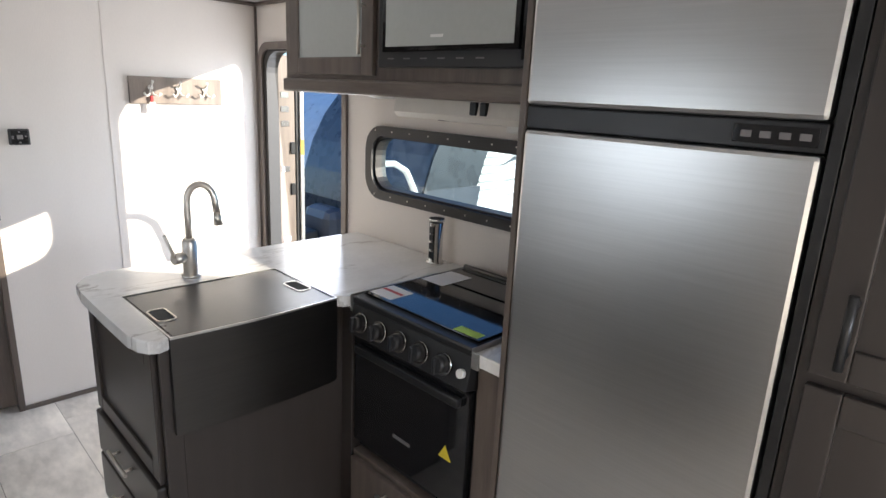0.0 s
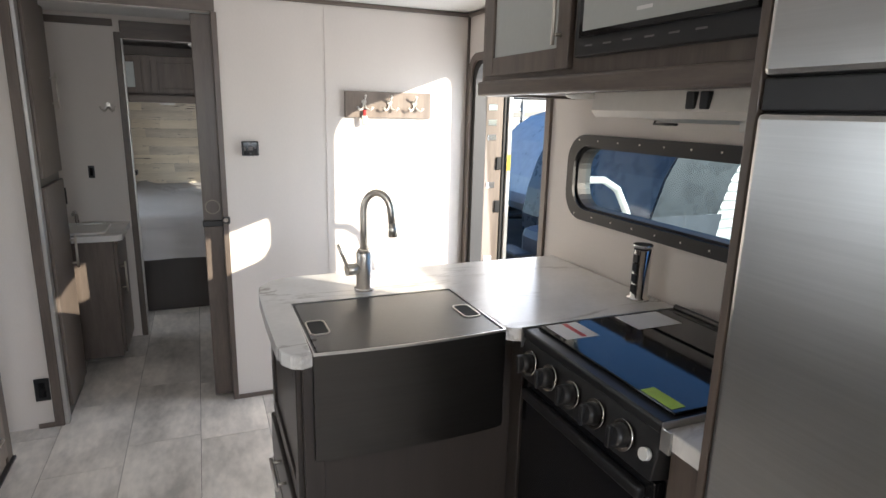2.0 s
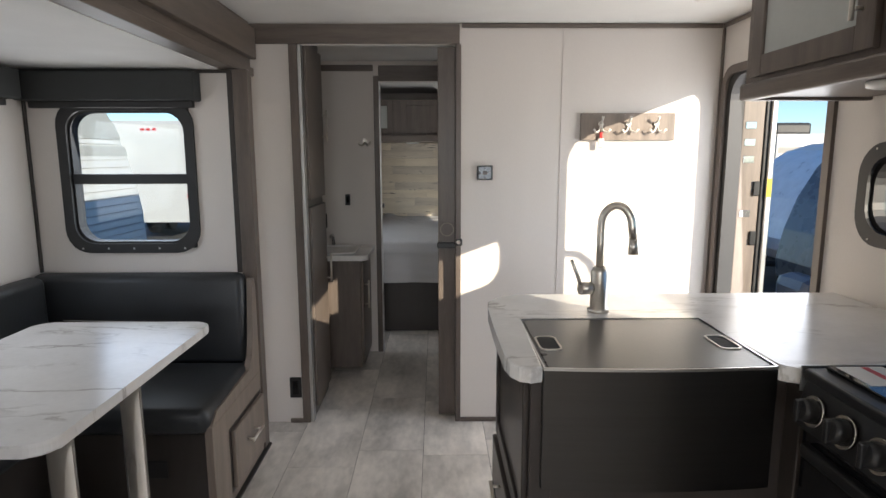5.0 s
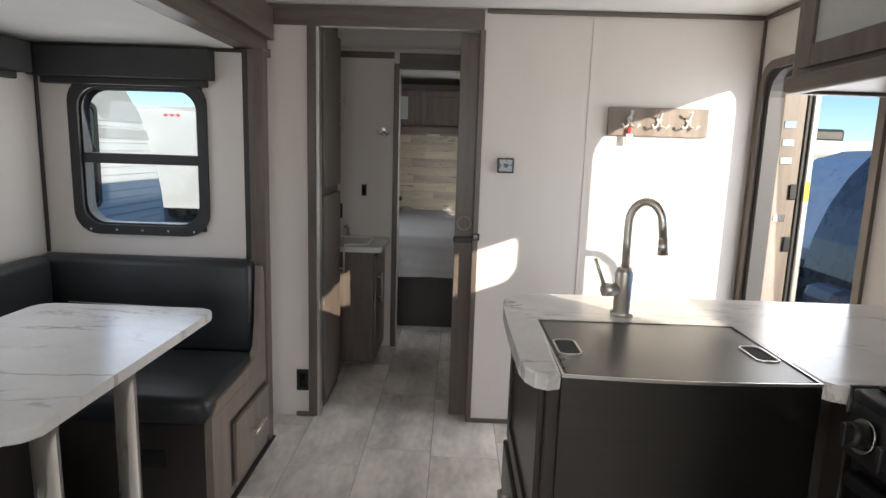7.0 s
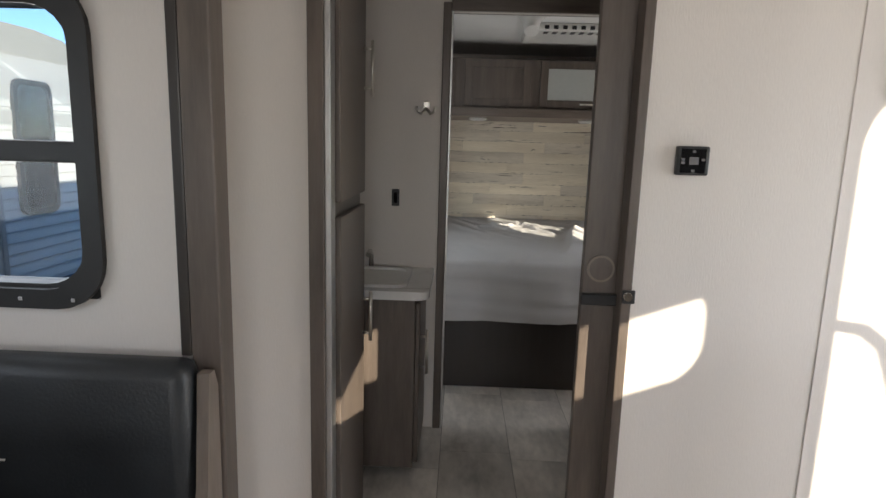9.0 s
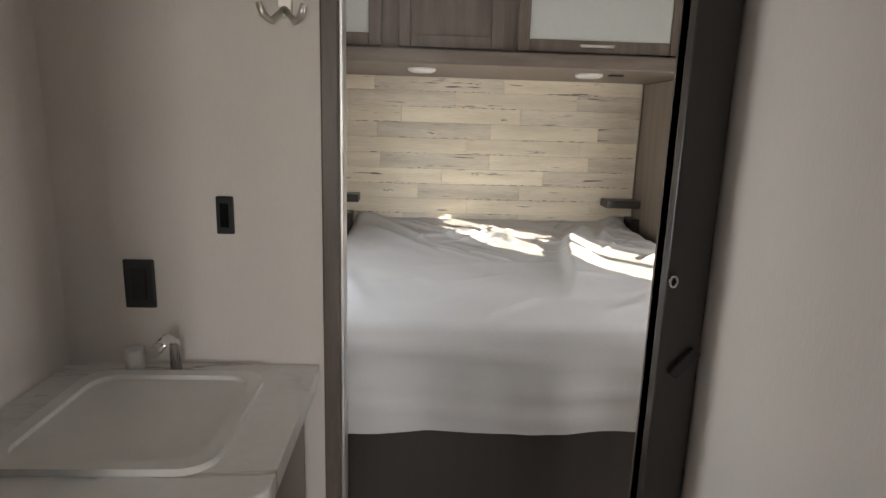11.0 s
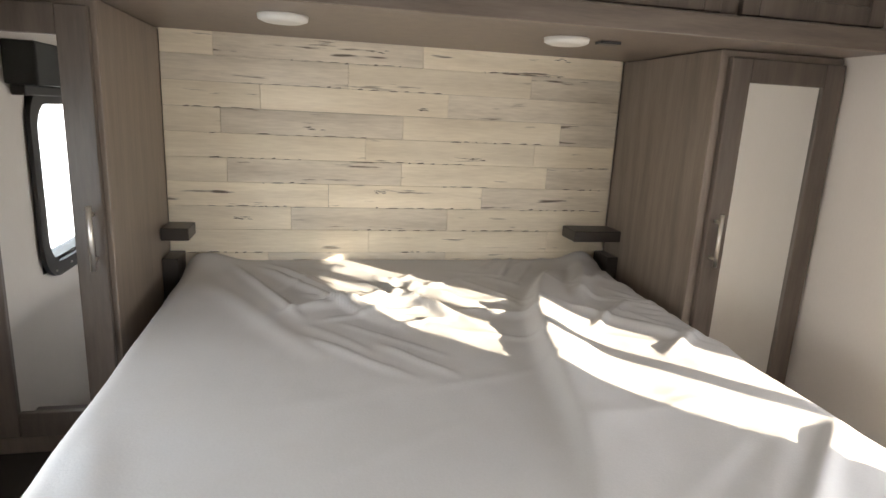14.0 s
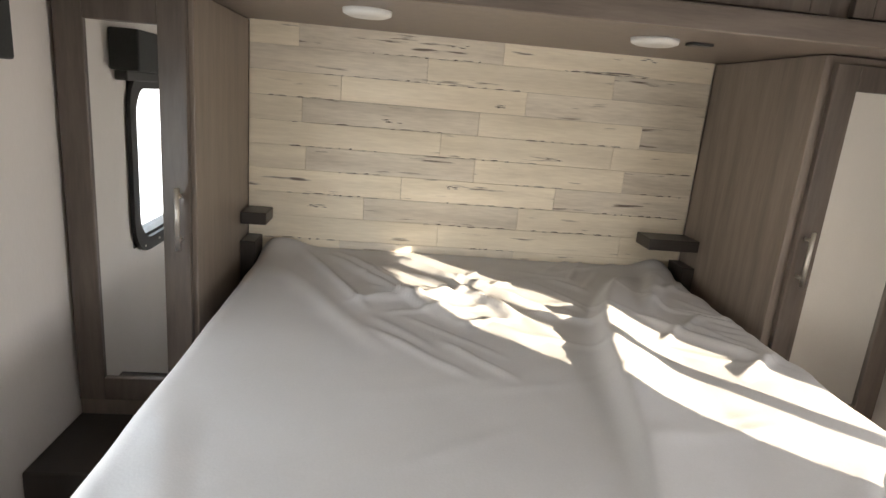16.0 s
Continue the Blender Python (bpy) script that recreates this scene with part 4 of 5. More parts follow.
va = thing("vanity", (-2.05, 0.9, 0), "brown wood bathroom vanity with a pale marble top", "vanity")
s = Shape()
s.box(M_WOOD, LEFT + 0.002, -1.86, 0.69, 1.122, 0.04, 0.735, 0.003)
part(va, "body", s)
s = Shape()
s.prism(M_MARBLE, rrect(LEFT + 0.002, -1.81, 0.668, 1.123, 0.035, corners=(1, 0, 0, 0)), 'z', 0.737, 0.77, 0.004)
part(va, "top", s, "pale marble-look top")
s = Shape()
s.ring(M_WHITE, rrect(-2.24, -1.90, 0.72, 1.06, 0.05), rrect(-2.215, -1.925, 0.745, 1.035, 0.045), 'z', 0.7705, 0.782)
s.prism(M_WHITE, rrect(-2.216, -1.924, 0.744, 1.036, 0.045), 'z', 0.7705, 0.773)
part(va, "sink", s, "white square basin")
s = Shape()
s.box(M_WOOD, -1.8595, -1.842, 0.70, 1.11, 0.06, 0.72, 0.003)
d = part(va, "door", s)
handle(d, (-1.815, 0.745, 0.42), (-1.815, 0.745, 0.60), (-0.026, 0, 0))
s = Shape()
s.tube(M_CHROME, [(-2.09, 1.085, 0.77), (-2.09, 1.085, 0.83), (-2.09, 1.05, 0.85), (-2.09, 0.99, 0.845)], 0.011, 12)
s.tube(M_WHITE, [(-2.17, 1.085, 0.77), (-2.17, 1.085, 0.815)], 0.018, 14)
tagged(new("bathroom_tap", s.mesh("bathroom_tap")), "small chrome tap on the bathroom vanity", "tap")
s = Shape()
x = -1.863
s.box(M_NICKEL, x - 0.014, x + 0.014, 1.115, 1.1245, 1.455, 1.50, 0.003)
for k in (-1, 1):
    s.tube(M_NICKEL, [(x, 1.115, 1.47), (x + k * 0.02, 1.10, 1.447), (x + k * 0.034, 1.09, 1.455), (x + k * 0.04, 1.085, 1.475)], 0.006, 8)
tagged(new("robe_hook", s.mesh("robe_hook")), "nickel double robe hook on the bathroom wall", "hook")
sd = tagged(new("door_3"), "dark brown sliding bedroom door with a small ring pull and strap", "door", kind="structure")
sd.location = (-1.1, 1.09, 0)
s = Shape()
s.box(M_DWOOD, -1.115, -1.03, 1.062, 1.092, 0.012, 1.86, 0.003)
part(sd, "leaf", s)
s = Shape()
ring = [(-1.103 + 0.007 * math.cos(a * math.pi / 8), 1.058, 0.98 + 0.011 * math.sin(a * math.pi / 8)) for a in range(17)]
s.tube(M_CHROME, ring, 0.003, 6, caps=False)
part(sd, "ring_pull", s, "small chrome ring pull")
s = Shape()
s.box(M_BLACK, -1.10, -1.03, 1.048, 1.0615, 0.80, 0.822, 0.002, turn=Matrix.Rotation(radians(-50), 4, 'Y'))
part(sd, "strap", s, "black strap")

# ---- bedroom ----
wb = thing("headboard_wall", (-1.2, 3.15, 0), "whitewashed barn-board accent wall behind the bed", "wall panel")
s = Shape()
s.box(M_GROUT, -2.0, -0.42, 3.150, 3.164, 0.55, 1.52)
part(wb, "backing", s)
bd = {}
rnd = random.Random(5)
PX0, PX1, PH = -1.998, -0.422, 0.0806
# where the board ends fall in each row, as shares of the width, and which boards are greyed
BOARD_ROWS = [((0.10, 0.53), (1,)), ((0.37, 0.78), (0, 2)), ((0.19, 0.59), (2,)), ((0.11, 0.49, 0.86), (1, 3)), ((0.41, 0.80), ()),
              ((0.12, 0.49, 0.835), (1, 3)), ((0.33, 0.68), (2,)), ((0.25, 0.60), (1,)), ((0.42, 0.85), ()),
              ((0.2, 0.6), (1,)), ((0.4, 0.8), ()), ((0.1, 0.5), (0,))]


def board(w, m):
    """A board with worn, slightly uneven long edges."""
    k = (round(w, 3), m.name)
    if k not in bd:
        sh = Shape()
        h = PH / 2 - 0.0003
        sh.box(m, -w / 2, w / 2, -0.010, 0.0, -h, h, 0.0009)
        bd[k] = sh.mesh("plank")
    return bd[k]


cracks = Shape()
for r, (ends, greyed) in enumerate(BOARD_ROWS):
    z = 1.477 - r * PH
    cuts = [0.0, *ends, 1.0]
    for i in range(len(cuts) - 1):
        u0, u1 = PX0 + (PX1 - PX0) * cuts[i], PX0 + (PX1 - PX0) * cuts[i + 1]
        p = new("plank", board(u1 - u0 - 0.0006, M_PLANKG if i in greyed else M_PLANK))
        p.parent = wb
        p.location = ((u0 + u1) / 2 + 1.2, -0.0005 - 0.0008 * rnd.random(), z)
        # broken dark wear along the lower edge of a board
        if rnd.random() < 0.75:
            u = u0 + rnd.uniform(0.02, 0.25)
            for _ in range(rnd.randrange(4, 11)):
                le = rnd.uniform(0.008, 0.05)
                if u + le > u1 - 0.01:
                    break
                hh = rnd.uniform(0.001, 0.0032)
                zz = z - PH / 2 + rnd.uniform(-0.001, 0.002)
                pts = [(u, zz), (u + le * 0.3, zz - hh * 0.4), (u + le, zz), (u + le * 0.7, zz + hh), (u + le * 0.35, zz + hh * 0.7)]
                cracks.prism(M_CRACK, pts, 'y', 3.1372, 3.1385)
                u += le + rnd.uniform(0.002, 0.03)
        # a knot with a few short splits
        if rnd.random() < 0.35:
            kx, kz = rnd.uniform(u0 + 0.06, u1 - 0.06), z + rnd.uniform(-0.02, 0.02)
            for j in range(5):
                le, dz = rnd.uniform(0.01, 0.04), rnd.uniform(-0.006, 0.006)
                kk = kx + rnd.uniform(-0.03, 0.03)
                cracks.prism(M_CRACK, [(kk, kz + dz), (kk + le * 0.5, kz + dz - 0.0012), (kk + le, kz + dz), (kk + le * 0.5, kz + dz + 0.0012)], 'y', 3.1372, 3.1385)
part(wb, "wear", cracks, "dark broken wear lines and knots in the boards", "stuff")

for side in (-1, 1):
    x_in, x_out = (-0.415, -0.004) if side > 0 else (-2.0, LEFT + 0.004)
    x0, x1 = min(x_in, x_out), max(x_in, x_out)
    w = thing("wardrobe", ((x0 + x1) / 2, 2.85, 0), "taupe wood bedroom wardrobe with a mirrored door", "wardrobe", "bedroom wardrobes")
    s = Shape()
    s.box(M_LWOOD, x0, x1, 2.60, 3.148, 0.0, 1.505, 0.003)
    part(w, "body", s)
    s = Shape()
    d0, d1 = x0 + 0.025, x1 - 0.008
    if side < 0:
        d0, d1 = x0 + 0.008, x1 - 0.012
    framed_door(s, M_WOOD, M_MIRROR, 'y', 2.60, -1, d0, d1, 0.45, 1.485, 0.066)
    d = part(w, "door", s, "wood frame round a mirror")
    hx = d0 + 0.02 if side > 0 else d1 - 0.02
    handle(d, (hx, 2.548, 0.89), (hx, 2.548, 1.045), (0, 0.028, 0))
    s = Shape()
    s.box(M_DWOOD, x0, x1, 2.33, 2.598, 0.0, 0.40, 0.004)
    part(w, "step", s, "low dark wood step in front of the wardrobe")
    s = Shape()
    xs = (-0.60, -0.417) if side > 0 else (-1.998, -1.915)
    s.box(M_DWOOD, xs[0], xs[1], 3.02, 3.136, 0.858, 0.898, 0.003)
    s.box(M_DWOOD, xs[0] if side < 0 else -0.46, xs[1] if side > 0 else -1.95, 3.02, 3.136, 0.45, 0.80, 0.003)
    part(w, "bedside_shelf", s, "small dark wood bedside shelf")

oc = thing("overhead_cabinet", (-1.16, 2.8, 1.5), "brown wood cabinets across the wall over the bed", "cabinet")
s = Shape()
s.box(M_LWOOD, LEFT + 0.004, -0.004, 2.44, 3.148, 1.508, 1.54, 0.003)
s.box(M_WOOD, LEFT + 0.004, -0.004, 2.50, 3.148, 1.54, 1.88, 0.003)
s.box(M_WOODH, LEFT + 0.004, -0.004, 2.437, 2.4395, 1.51, 1.56, 0.001)
s.box(M_WOOD, LEFT + 0.004, -0.004, 2.44, 2.50, 1.54, 1.565, 0.002)
part(oc, "body", s)
for x0, x1, kind in ((-2.30, -1.77, 1), (-1.70, -1.27, 0), (-1.21, -0.52, 1), (-0.46, -0.02, 0)):
    s = Shape()
    framed_door(s, M_WOOD, M_FROST_SHEEN if kind else M_WOOD, 'y', 2.50, -1, x0, x1, 1.575, 1.872, 0.05)
    d = part(oc, "door", s)
    if kind:
        c = (x0 + x1) / 2 - 0.02
        handle(d, (c - 0.07, 2.452, 1.60), (c + 0.07, 2.452, 1.60), (0, 0.028, 0))
for x in (-1.60, -0.853):
    s = Shape()
    s.tube(M_WHITE, [(x, 2.66, 1.5075), (x, 2.66, 1.496), (x, 2.66, 1.490)], [0.062, 0.060, 0.045], 28)
    tagged(new("puck_light", s.mesh("puck_light")), "white round lamp under the bedroom cabinets", "lamp", "puck lights")
s = Shape()
s.box(M_BLACK, -0.76, -0.70, 2.64, 2.68, 1.500, 1.5075, 0.002)
tagged(new("lamp_switch", s.mesh("lamp_switch")), "small black switch under the bedroom cabinets", "switch")
ac = thing("air_vent", (-1.0, 2.2, 1.95), "white ceiling air outlet with louvre slots", "air vent")
s = Shape()
s.box(M_WHITE, -1.36, -0.70, 1.95, 2.36, 1.955, 1.999, 0.01)
part(ac, "cover", s)
s = Shape()
for i in range(9):
    s.box(M_BLACK, -1.27 + 0.05 * i, -1.245 + 0.05 * i, 1.97, 2.03, 1.9525, 1.9545)
    s.box(M_BLACK, -1.27 + 0.05 * i, -1.245 + 0.05 * i, 1.946, 1.9495, 1.965, 1.985)
pieces(ac, "slot", s)

s = Shape()
s.tube(M_WHITE, [(-1.36, 1.80, 1.9995), (-1.36, 1.80, 1.985), (-1.36, 1.80, 1.95), (-1.36, 1.78, 1.92)], [0.07, 0.065, 0.045, 0.04], 20)
tagged(new("ceiling_spot", s.mesh("ceiling_spot")), "white round spot lamp on the bedroom ceiling", "lamp")
# bed
bed = thing("bed", (-1.21, 2.3, 0), "bed with a loose crumpled white sheet over the mattress", "bed")
s = Shape()
s.box(M_DWOOD, -1.86, -0.56, 1.62, 3.13, 0.0, 0.46, 0.004)
part(bed, "base", s)
s = Shape()
s.box(M_SHEET, -1.925, -0.495, 1.52, 3.12, 0.465, 0.725, 0.05)
part(bed, "mattress", s)

BX0, BX1, BY0, BY1 = -1.945, -0.475, 1.47, 3.128


def bump_line(x, y, p, q, w, h, skew=0.0):
    """Height of a soft fold along the line p to q."""
    px, py = q[0] - p[0], q[1] - p[1]
    ln2 = math.hypot(px, py)
    t = ((x - p[0]) * px + (y - p[1]) * py) / ln2 ** 2
    d = ((x - p[0]) * -py + (y - p[1]) * px) / ln2
    k = min(1, max(0, min(t, 1 - t) * 5 + 0.0))
    if t < 0 or t > 1:
        return 0.0
    d = d / w
    if skew:
        d = d / (1.8 if d * skew > 0 else 0.55)
    return h * k * math.exp(-d * d)


FOLDS = [((-1.70, 3.10), (-1.28, 2.45), 0.022, 0.020, 0), ((-1.52, 3.08), (-1.05, 2.60), 0.02, 0.022, 0), ((-1.35, 2.88), (-1.15, 2.52), 0.015, 0.016, 0),
         ((-1.58, 2.62), (-1.20, 2.75), 0.02, 0.012, 0), ((-1.15, 2.60), (-0.85, 2.50), 0.018, 0.014, 0), ((-0.85, 2.62), (-0.55, 2.33), 0.022, 0.016, 0),
         ((-0.70, 2.25), (-0.50, 2.40), 0.015, 0.014, 0), ((-1.10, 1.55), (-0.60, 1.95), 0.03, 0.006, 0),
         ((-0.90, 1.62), (-0.50, 1.95), 0.018, 0.014, 0), ((-0.98, 1.50), (-0.56, 1.72), 0.016, 0.012, 0), ((-1.80, 3.08), (-1.55, 2.55), 0.012, 0.014, 0),
         ((-1.72, 3.06), (-1.36, 2.52), 0.011, 0.015, 0), ((-1.45, 2.92), (-1.05, 2.42), 0.012, 0.016, 0), ((-1.62, 2.60), (-1.42, 2.72), 0.012, 0.010, 0), ((-1.85, 2.90), (-1.50, 2.30), 0.03, 0.010, 0), ((-0.55, 3.05), (-0.75, 2.62), 0.03, 0.028, 0),
         ((-1.90, 2.1), (-1.75, 1.6), 0.04, 0.010, 0), ((-1.45, 1.50), (-1.20, 1.75), 0.02, 0.012, 0)]


wr = random.Random(8)
for _ in range(52):
    px_, py_ = wr.uniform(-1.65, -0.55), wr.uniform(2.38, 3.0)
    an_ = wr.uniform(-1.1, -0.3) if wr.random() < 0.7 else wr.uniform(0.2, 1.2)
    le_ = wr.uniform(0.15, 0.42)
    FOLDS.append(((px_, py_), (px_ + le_ * math.cos(an_), py_ + le_ * math.sin(an_)), wr.uniform(0.007, 0.016), wr.uniform(0.003, 0.009), 0))
for _ in range(14):
    px_, py_ = wr.uniform(-1.85, -0.6), wr.uniform(1.5, 2.2)
    an_ = wr.uniform(0.25, 0.7)
    le_ = wr.uniform(0.2, 0.5)
    FOLDS.append(((px_, py_), (px_ + le_ * math.cos(an_), py_ + le_ * math.sin(an_)), wr.uniform(0.014, 0.03), wr.uniform(0.0015, 0.004), 0))


def sheet_height(x, y):
    z = 0.735 + 0.03 * (y - 1.5) / 1.6
    k = (2.98 - y) / 1.25
    if 0 < k < 1:
        d_ = x - (-0.70 - 0.47 * k - 0.05 * math.sin(5 * k))
        z += 0.040 * math.sin(math.pi * k ** 0.7) ** 0.7 * math.exp(-abs(d_ / (0.085 if d_ > 0 else 0.026)) ** 1.6)
    for p, q, w, h, k in FOLDS:
        z += bump_line(x, y, p, q, w, h, k)
    z += 0.004 * noise.noise((x * 5, y * 5, 1.0)) + 0.0025 * noise.noise((x * 14, y * 9, 3.0))
    for cx_, cy_ in ((-1.88, 3.10), (-0.52, 3.10)):
        z += 0.035 * math.exp(-((x - cx_) ** 2 + (y - cy_) ** 2) / 0.006)
    return z


def sheet():
    bm = bmesh.new()
    drop = 0.26
    nx, ny, nd = 180, 200, 14
    us = [-(drop * (nd - i) / nd) for i in range(nd)] + [(BX1 - BX0) * i / nx for i in range(nx + 1)] + [(BX1 - BX0) + drop * (i + 1) / nd for i in range(nd)]
    vs = [-(drop * (nd - i) / nd) for i in range(nd)] + [(BY1 - BY0) * i / ny for i in range(ny + 1)]
    W = BX1 - BX0
    grid = []
    for v in vs:
        row = []
        for u in us:
            ou, ov = max(0, -u, u - W), max(0, -v)
            x = BX0 + min(W, max(0, u))
            y = BY0 + max(0, v)
            z = sheet_height(x, y)
            edge = min(x - BX0, BX1 - x, y - BY0)
            r = 0.045
            if edge < r:
                z -= r - math.sqrt(max(0, r * r - (r - edge) ** 2))
            o = max(ou, ov)
            if o > 0:
                wav = 0.012 * math.sin(14 * (x + y) + 2.1 * noise.noise((x * 3, y * 3, 5))) + 0.010 * noise.noise((x * 7, y * 7, 9.0))
                out_d = 0.004 + o * 0.05 + wav * min(1, o / 0.1)
                for c0, amp, fq in ((0.05, 0.014, 2.3), (0.12, 0.018, 1.6), (0.19, 0.012, 2.9)):
                    fold = (o - c0 - 0.035 * math.sin(fq * (x + 0.7 * y) + 9 * c0)) / 0.016
                    out_d += amp * math.exp(-fold * fold) * (0.6 + 0.8 * noise.noise((x * 2.2, y * 2.2, 20 * c0)))
                if ov > 0 and ov >= ou:
                    y -= out_d
                if ou > 0 and ou >= ov:
                    x += out_d * (-1 if u < 0 else 1)
                z -= o
            row.append(bm.verts.new((x, y, z)))
        grid.append(row)
    for a, b in zip(grid, grid[1:]):
        for i in range(len(us) - 1):
            f_ = bm.faces.new((a[i], a[i + 1], b[i + 1], b[i]))
            f_.smooth = True
    sh = Shape()
    sh.bm.free()
    sh.bm = bm
    sh.mats = [M_SHEET]
    return sh


part(bed, "sheet", sheet(), "crumpled white cotton sheet")

# ---- outside ----
g = Shape()
g.box(M_ASPHALT, -300, 300, -300, 300, -0.95, -0.80)
structure("ground", g, "dark asphalt of the storage lot", "ground")


def far_trailer(x, y, turn, length, tall, cap, lights, label, band=False):
    """A parked travel trailer: round nose, ribbed siding, graphics, windows, wheels and tongue. Front points along its own +y."""
    e = thing("travel_trailer", (x, y, -0.8), label, "trailer", "parked trailers")
    R = Matrix.Translation((x, y, -0.8)) @ Matrix.Rotation(radians(turn), 4, 'Z')
    k = tall - 0.55

    def up(v):
        return 0.55 + k * v
    nose = [(-1.75, 1.0), (-1.35, 0.985), (-0.98, 0.92), (-0.66, 0.81), (-0.40, 0.67), (-0.20, 0.51), (-0.07, 0.34), (0.0, 0.18), (-0.02, 0.08), (-0.14, 0.0)]
    nose = [(p, up(q)) for p, q in nose]
    prof = [(-length, 0.55), (-length, up(0.96)), (-length + 0.1, up(1.0))] + nose

    def add(name, sh, lab=""):
        sh.bm.transform(R)
        return part(e, name, sh, lab)

    def nose_at(z):
        for (p0, q0), (p1, q1) in zip(nose, nose[1:]):
            if min(q0, q1) <= z <= max(q0, q1):
                return p0 + (p1 - p0) * (z - q0) / (q1 - q0) if q1 != q0 else p0
        return -0.2
    s = Shape()
    s.prism(M_BODY, prof, 'x', -1.22, 1.22, 0.02)
    add("body", s)
    s = Shape()
    n = int((tall - 0.85) / 0.1)
    for i in range(n):
        z = 0.72 + i * 0.1
        for sx in (-1, 1):
            s.prism(M_BODY, [(1.2195 * sx, z + 0.012), (1.2195 * sx, z + 0.095), (1.231 * sx, z + 0.03), (1.231 * sx, z + 0.018)], 'y', -length + 0.03, nose_at(z + 0.05) - (0.9 if cap else 0.06))
    tagged(add("siding", s, "ribbed white siding boards"), kind="stuff")
    s = Shape()
    if cap:
        s.prism(cap, [(p + 0.012, q + 0.006) for p, q in nose[2:]] + [(p - 0.03, q - 0.02) for p, q in nose[2:]][::-1], 'x', -1.2195, 1.2195)
    for sx in (-1, 1):
        a, b = sorted((sx * 1.220, sx * 1.236))
        if cap:
            rim = nose[2:] + [(p - 0.95 + 0.12 * i / 7, q) for i, (p, q) in enumerate(nose[2:])][::-1]
            s.prism(cap, rim, 'x', a, b)
            low = [p for p in nose if p[1] < up(0.36)]
            s.prism(M_BODYD, low + [(p - 0.95, q) for p, q in low][::-1], 'x', sx * 1.2365 - 0.002, sx * 1.2365 + 0.002)
        if band:
            top = [p for p in nose if p[1] > up(0.74)]
            s.prism(M_BODYG, [(-length + 0.02, up(0.74)), (-length + 0.02, up(0.97))] + top + [(nose_at(up(0.74)), up(0.74))], 'x', sx * 1.2335 - 0.002, sx * 1.2335 + 0.002)
            s.prism(M_BODYG, [(-length + 0.02, up(0.655)), (-length + 0.02, up(0.705)), (nose_at(up(0.705)), up(0.705)), (nose_at(up(0.655)), up(0.655))], 'x', sx * 1.2335 - 0.002, sx * 1.2335 + 0.002)
            s.prism(M_BODY, [(-1.4, up(0.74)), (-2.1, up(0.86)), (-2.2, up(0.87)), (-1.6, up(0.74))], 'x', sx * 1.238 - 0.001, sx * 1.238 + 0.001)
        else:
            s.prism(M_BODYD, [(-1.35, up(0.44)), (-2.6, up(0.64)), (-3.6, up(0.66)), (-2.5, up(0.55))], 'x', sx * 1.236 - 0.003, sx * 1.236 + 0.003)
            s.prism(M_BODYG, [(-1.35, up(0.34)), (-3.2, up(0.5)), (-4.4, up(0.52)), (-2.8, up(0.40))], 'x', sx * 1.236 - 0.003, sx * 1.236 + 0.003)
            s.prism(M_BODYG, [(-1.6, up(0.80)), (-length + 0.1, up(0.90)), (-length + 0.1, up(0.94)), (-2.2, up(0.86))], 'x', sx * 1.236 - 0.003, sx * 1.236 + 0.003)
        s.prism(M_BODYD, [(-0.35, 0.56), (-length, 0.56), (-length, 0.72), (-0.35, 0.70)], 'x', sx * 1.240 - 0.003, sx * 1.240 + 0.003)
    add("graphic", s, "grey and dark painted graphics")
    for yy, ww, z0, z1 in lights:
        for sx in (-1, 1):
            s = Shape()
            s.ring(M_RUBBER, rrect(yy - ww / 2, yy + ww / 2, z0, z1, 0.1), rrect(yy - ww / 2 + 0.05, yy + ww / 2 - 0.05, z0 + 0.05, z1 - 0.05, 0.08), 'x', sx * 1.215, sx * 1.262)
            s.prism(M_BLKGLASS, rrect(yy - ww / 2 + 0.04, yy + ww / 2 - 0.04, z0 + 0.04, z1 - 0.04, 0.08), 'x', sx * 1.222, sx * 1.250)
            add("window", s, "black tinted window")
    s = Shape()
    s.box(M_BLACK, -0.35, 0.35, -3.6, -2.8, tall, tall + 0.27, 0.06)
    add("roof_unit", s, "black roof air conditioner")
    s = Shape()
    for sx in (-1, 1):
        s.tube(M_BODY, [(sx * 1.25, -2.35, 0.7), (sx * 1.25, -2.35, tall - 0.08), (sx * 1.21, -2.35, tall - 0.02)], 0.022, 8)
    s.bm.transform(R)
    pieces(e, "downspout", s, "white rain pipe")
    s = Shape()
    for sx in (-1, 1):
        for yy in (-length * 0.55, -length * 0.55 - 0.85):
            s.tube(M_BLACK, [(sx * 0.95, yy, 0.35), (sx * 1.18, yy, 0.35)], 0.35, 20)
            s.tube(M_ALU, [(sx * 1.18, yy, 0.35), (sx * 1.19, yy, 0.35)], 0.2, 16)
    s.bm.transform(R)
    pieces(e, "wheel", s, "tyre or silver rim")
    s = Shape()
    s.tube(M_BLACK, [(-0.5, -0.3, 0.5), (0.0, 1.2, 0.5), (0.5, -0.3, 0.5)], 0.05, 8)
    s.tube(M_ALU, [(0.0, 1.1, 0.85), (0.0, 1.1, 0.03)], 0.035, 8)
    s.box(M_ALU, -0.09, 0.09, 1.01, 1.19, 0.0, 0.03, 0.004)
    s.box(M_BLACK, -0.12, 0.12, 1.02, 1.2, 0.8, 1.0, 0.03)
    s.box(M_BODYD, -0.30, 0.30, 0.25, 0.58, 0.5, 0.98, 0.12)
    s.box(M_BLACK, -0.25, 0.25, 0.68, 0.92, 0.5, 0.75, 0.02)
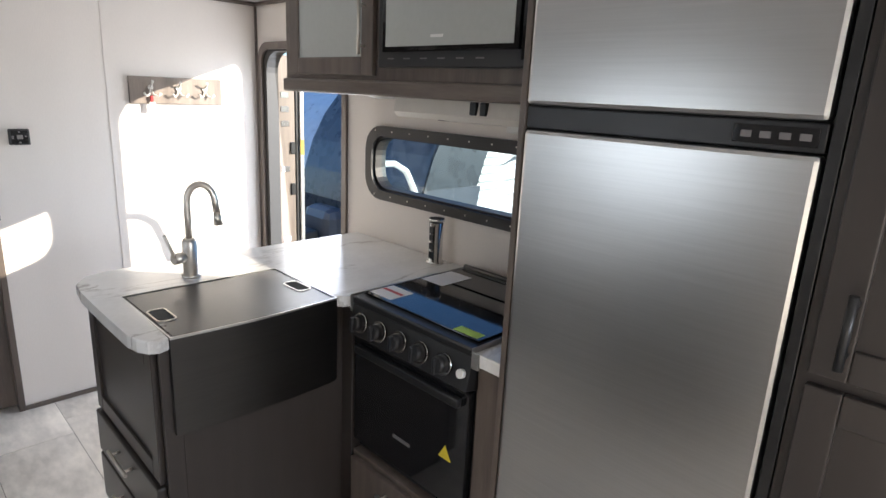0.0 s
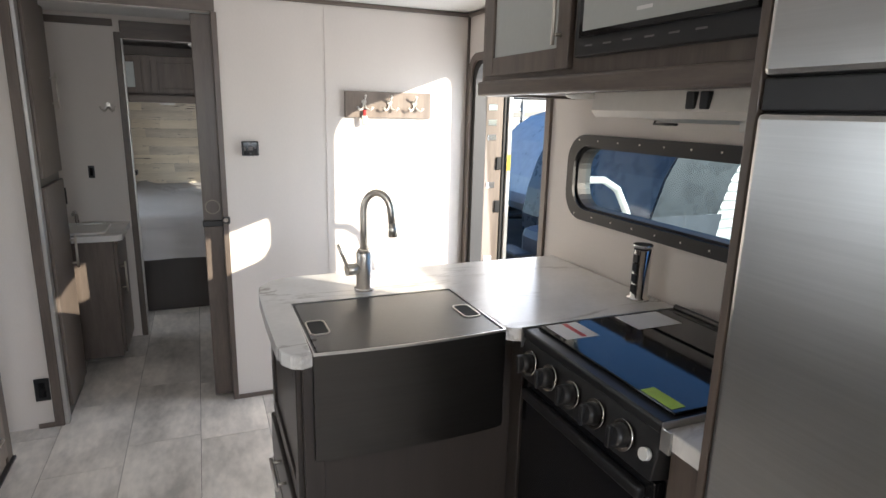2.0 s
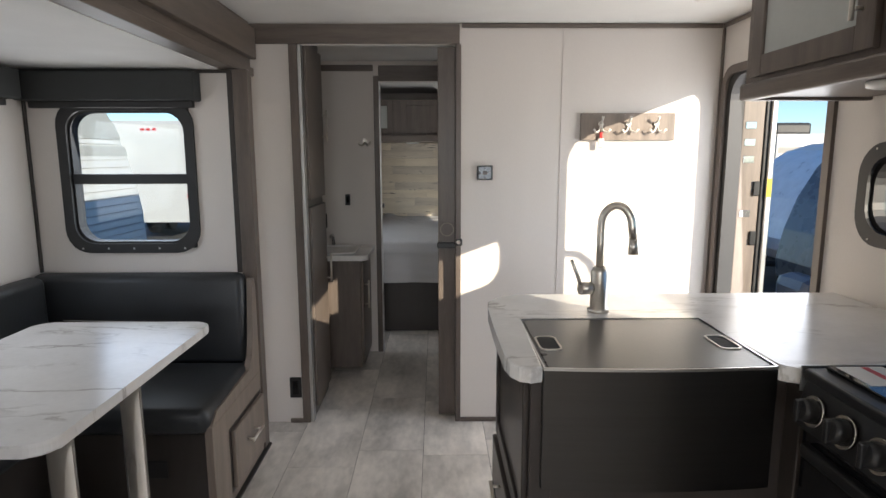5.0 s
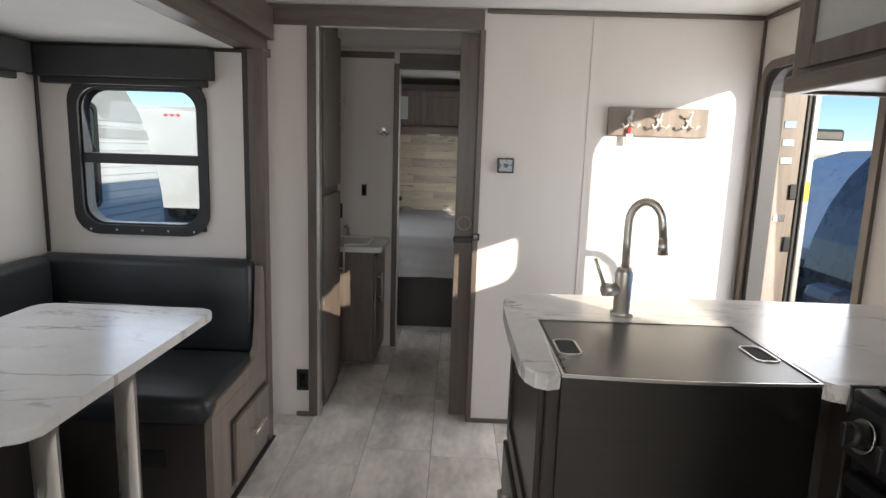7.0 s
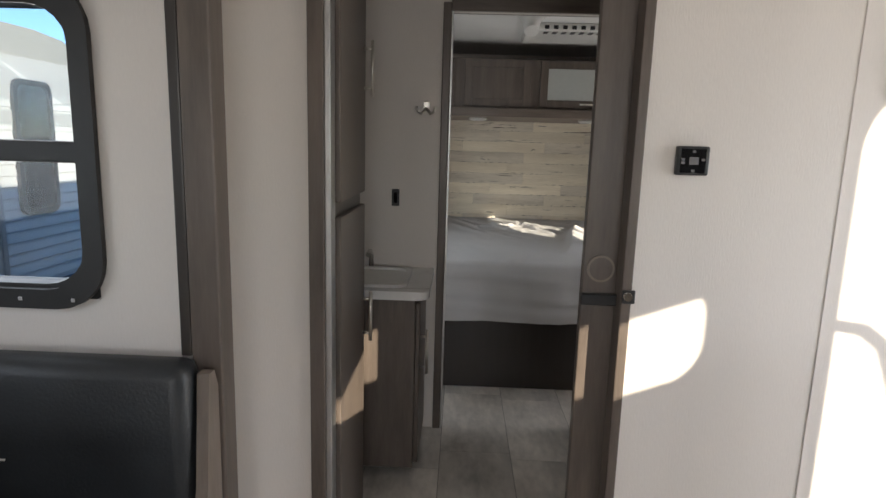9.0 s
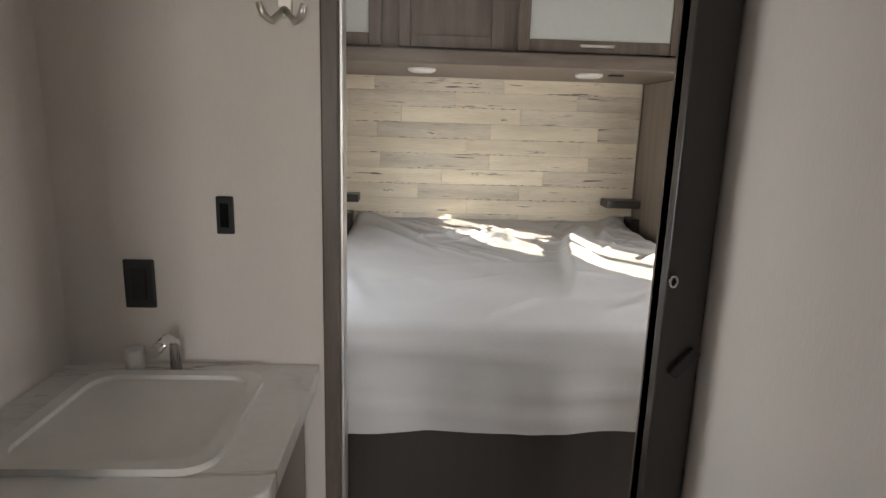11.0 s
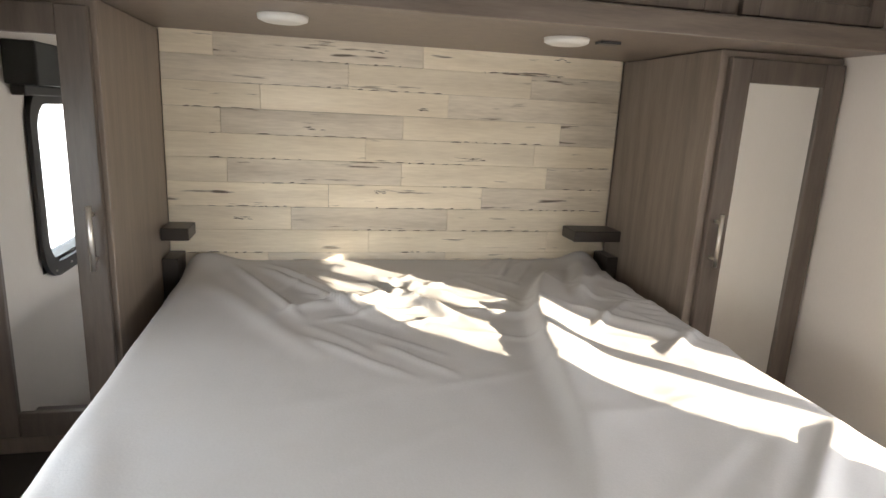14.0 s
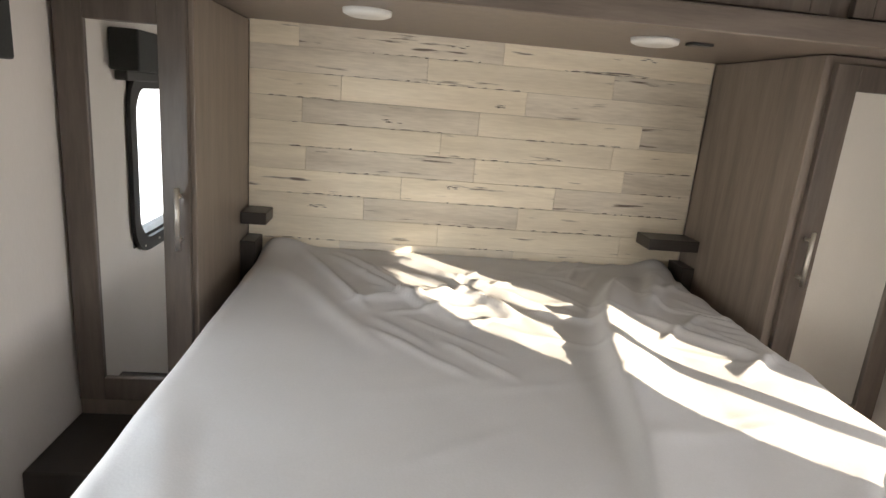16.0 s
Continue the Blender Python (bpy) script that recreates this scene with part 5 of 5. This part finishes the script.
    add("tongue", s, "black hitch frame with gas bottle cover and jack")
    s = Shape()
    for sx in (-0.95, 0.95):
        s.box(M_RED, sx - 0.11, sx + 0.11, -length - 0.014, -length - 0.001, 1.15, 1.25, 0.004)
    for sx in (-1.0, -0.15, 0, 0.15, 1.0):
        s.box(M_RED, sx - 0.05, sx + 0.05, -length - 0.014, -length - 0.001, up(0.90), up(0.925), 0.004)
    for sx in (-1, 1):
        s.box(M_RED, sx * 1.245 - 0.01, sx * 1.245 + 0.01, -0.5, -0.38, 0.95, 1.0, 0.003)
    s.bm.transform(R)
    pieces(e, "lamp", s, "red marker lamp")
    return e


TALL = ((-1.85, 0.5, 1.37, 2.59), (-4.6, 1.0, 1.6, 2.3))
LOW = ((-1.6, 0.45, 1.45, 1.95), (-3.9, 0.6, 1.35, 1.95), (-5.4, 0.9, 1.4, 1.9))
far_trailer(2.75, 2.85, 90, 7.0, 2.75, M_BODYD2, LOW[1:], "white ribbed travel trailer with a dark grey nose, parked outside")
far_trailer(3.95, 6.45, 90, 7.5, 2.4, M_SILVER, LOW[1:], "white travel trailer with a silver nose and gas bottle cover")
far_trailer(3.1, 10.2, 90, 7.5, 2.6, None, LOW, "white travel trailer with dark windows in the row outside")
far_trailer(4.5, 14.2, 90, 7.5, 2.6, M_SILVER, LOW, "white travel trailer farther back in the row")
far_trailer(-6.9, 5.8, 0, 8.0, 3.05, None, TALL, "white ribbed travel trailer with a grey top band", True)
far_trailer(-8.4, 18.8, 0, 7.0, 3.05, None, TALL, "white travel trailer seen from its back, with red lamps")

# ---- floor tiles ----
tiles = {}
fl_rnd = random.Random(3)
floor = structure("floor", Shape().box(M_GROUT, LEFT + 0.01, RIGHT - 0.01, REAR + 0.01, FRONT - 0.01, -0.0038, -0.0030), "grey stone-look vinyl tile floor", "floor")


def tile_mesh(w, l):
    k = (round(w, 3), round(l, 3))
    if k not in tiles:
        sh = Shape()
        sh.box(M_TILE, -w / 2 + 0.001, w / 2 - 0.001, -l / 2 + 0.001, l / 2 - 0.001, -0.0028, 0.0, 0.0008)
        tiles[k] = sh.mesh("tile")
    return tiles[k]


TW, TL = 0.305, 0.61
cols = [(-2.36 + 0.305 * i - 0.005, -2.36 + 0.305 * (i + 1) - 0.005) for i in range(8)]
for i, (a, b) in enumerate(cols):
    a, b = max(a, LEFT + 0.002), min(b, RIGHT - 0.002)
    y = REAR + 0.01 - (0.25 if i % 2 else 0.0) - 0.1 * (i % 3)
    while y < FRONT - 0.02:
        y0, y1 = max(y, REAR + 0.004), min(y + TL, FRONT - 0.004)
        if y1 - y0 > 0.03 and b - a > 0.02:
            t_ = new("tile", tile_mesh(b - a, y1 - y0))
            t_.parent = floor
            t_.location = ((a + b) / 2, (y0 + y1) / 2, 0.0)
        y += TL
for i in range(3):
    y = -2.70
    while y < -0.3:
        y1 = min(y + TL, -0.28)
        a, b = SX + 0.003 + 0.285 * i, SX + 0.003 + 0.285 * (i + 1)
        t_ = new("tile", tile_mesh(b - a, y1 - y))
        t_.parent = floor
        t_.location = ((a + b) / 2, (y + y1) / 2, 0.0)
        y += TL
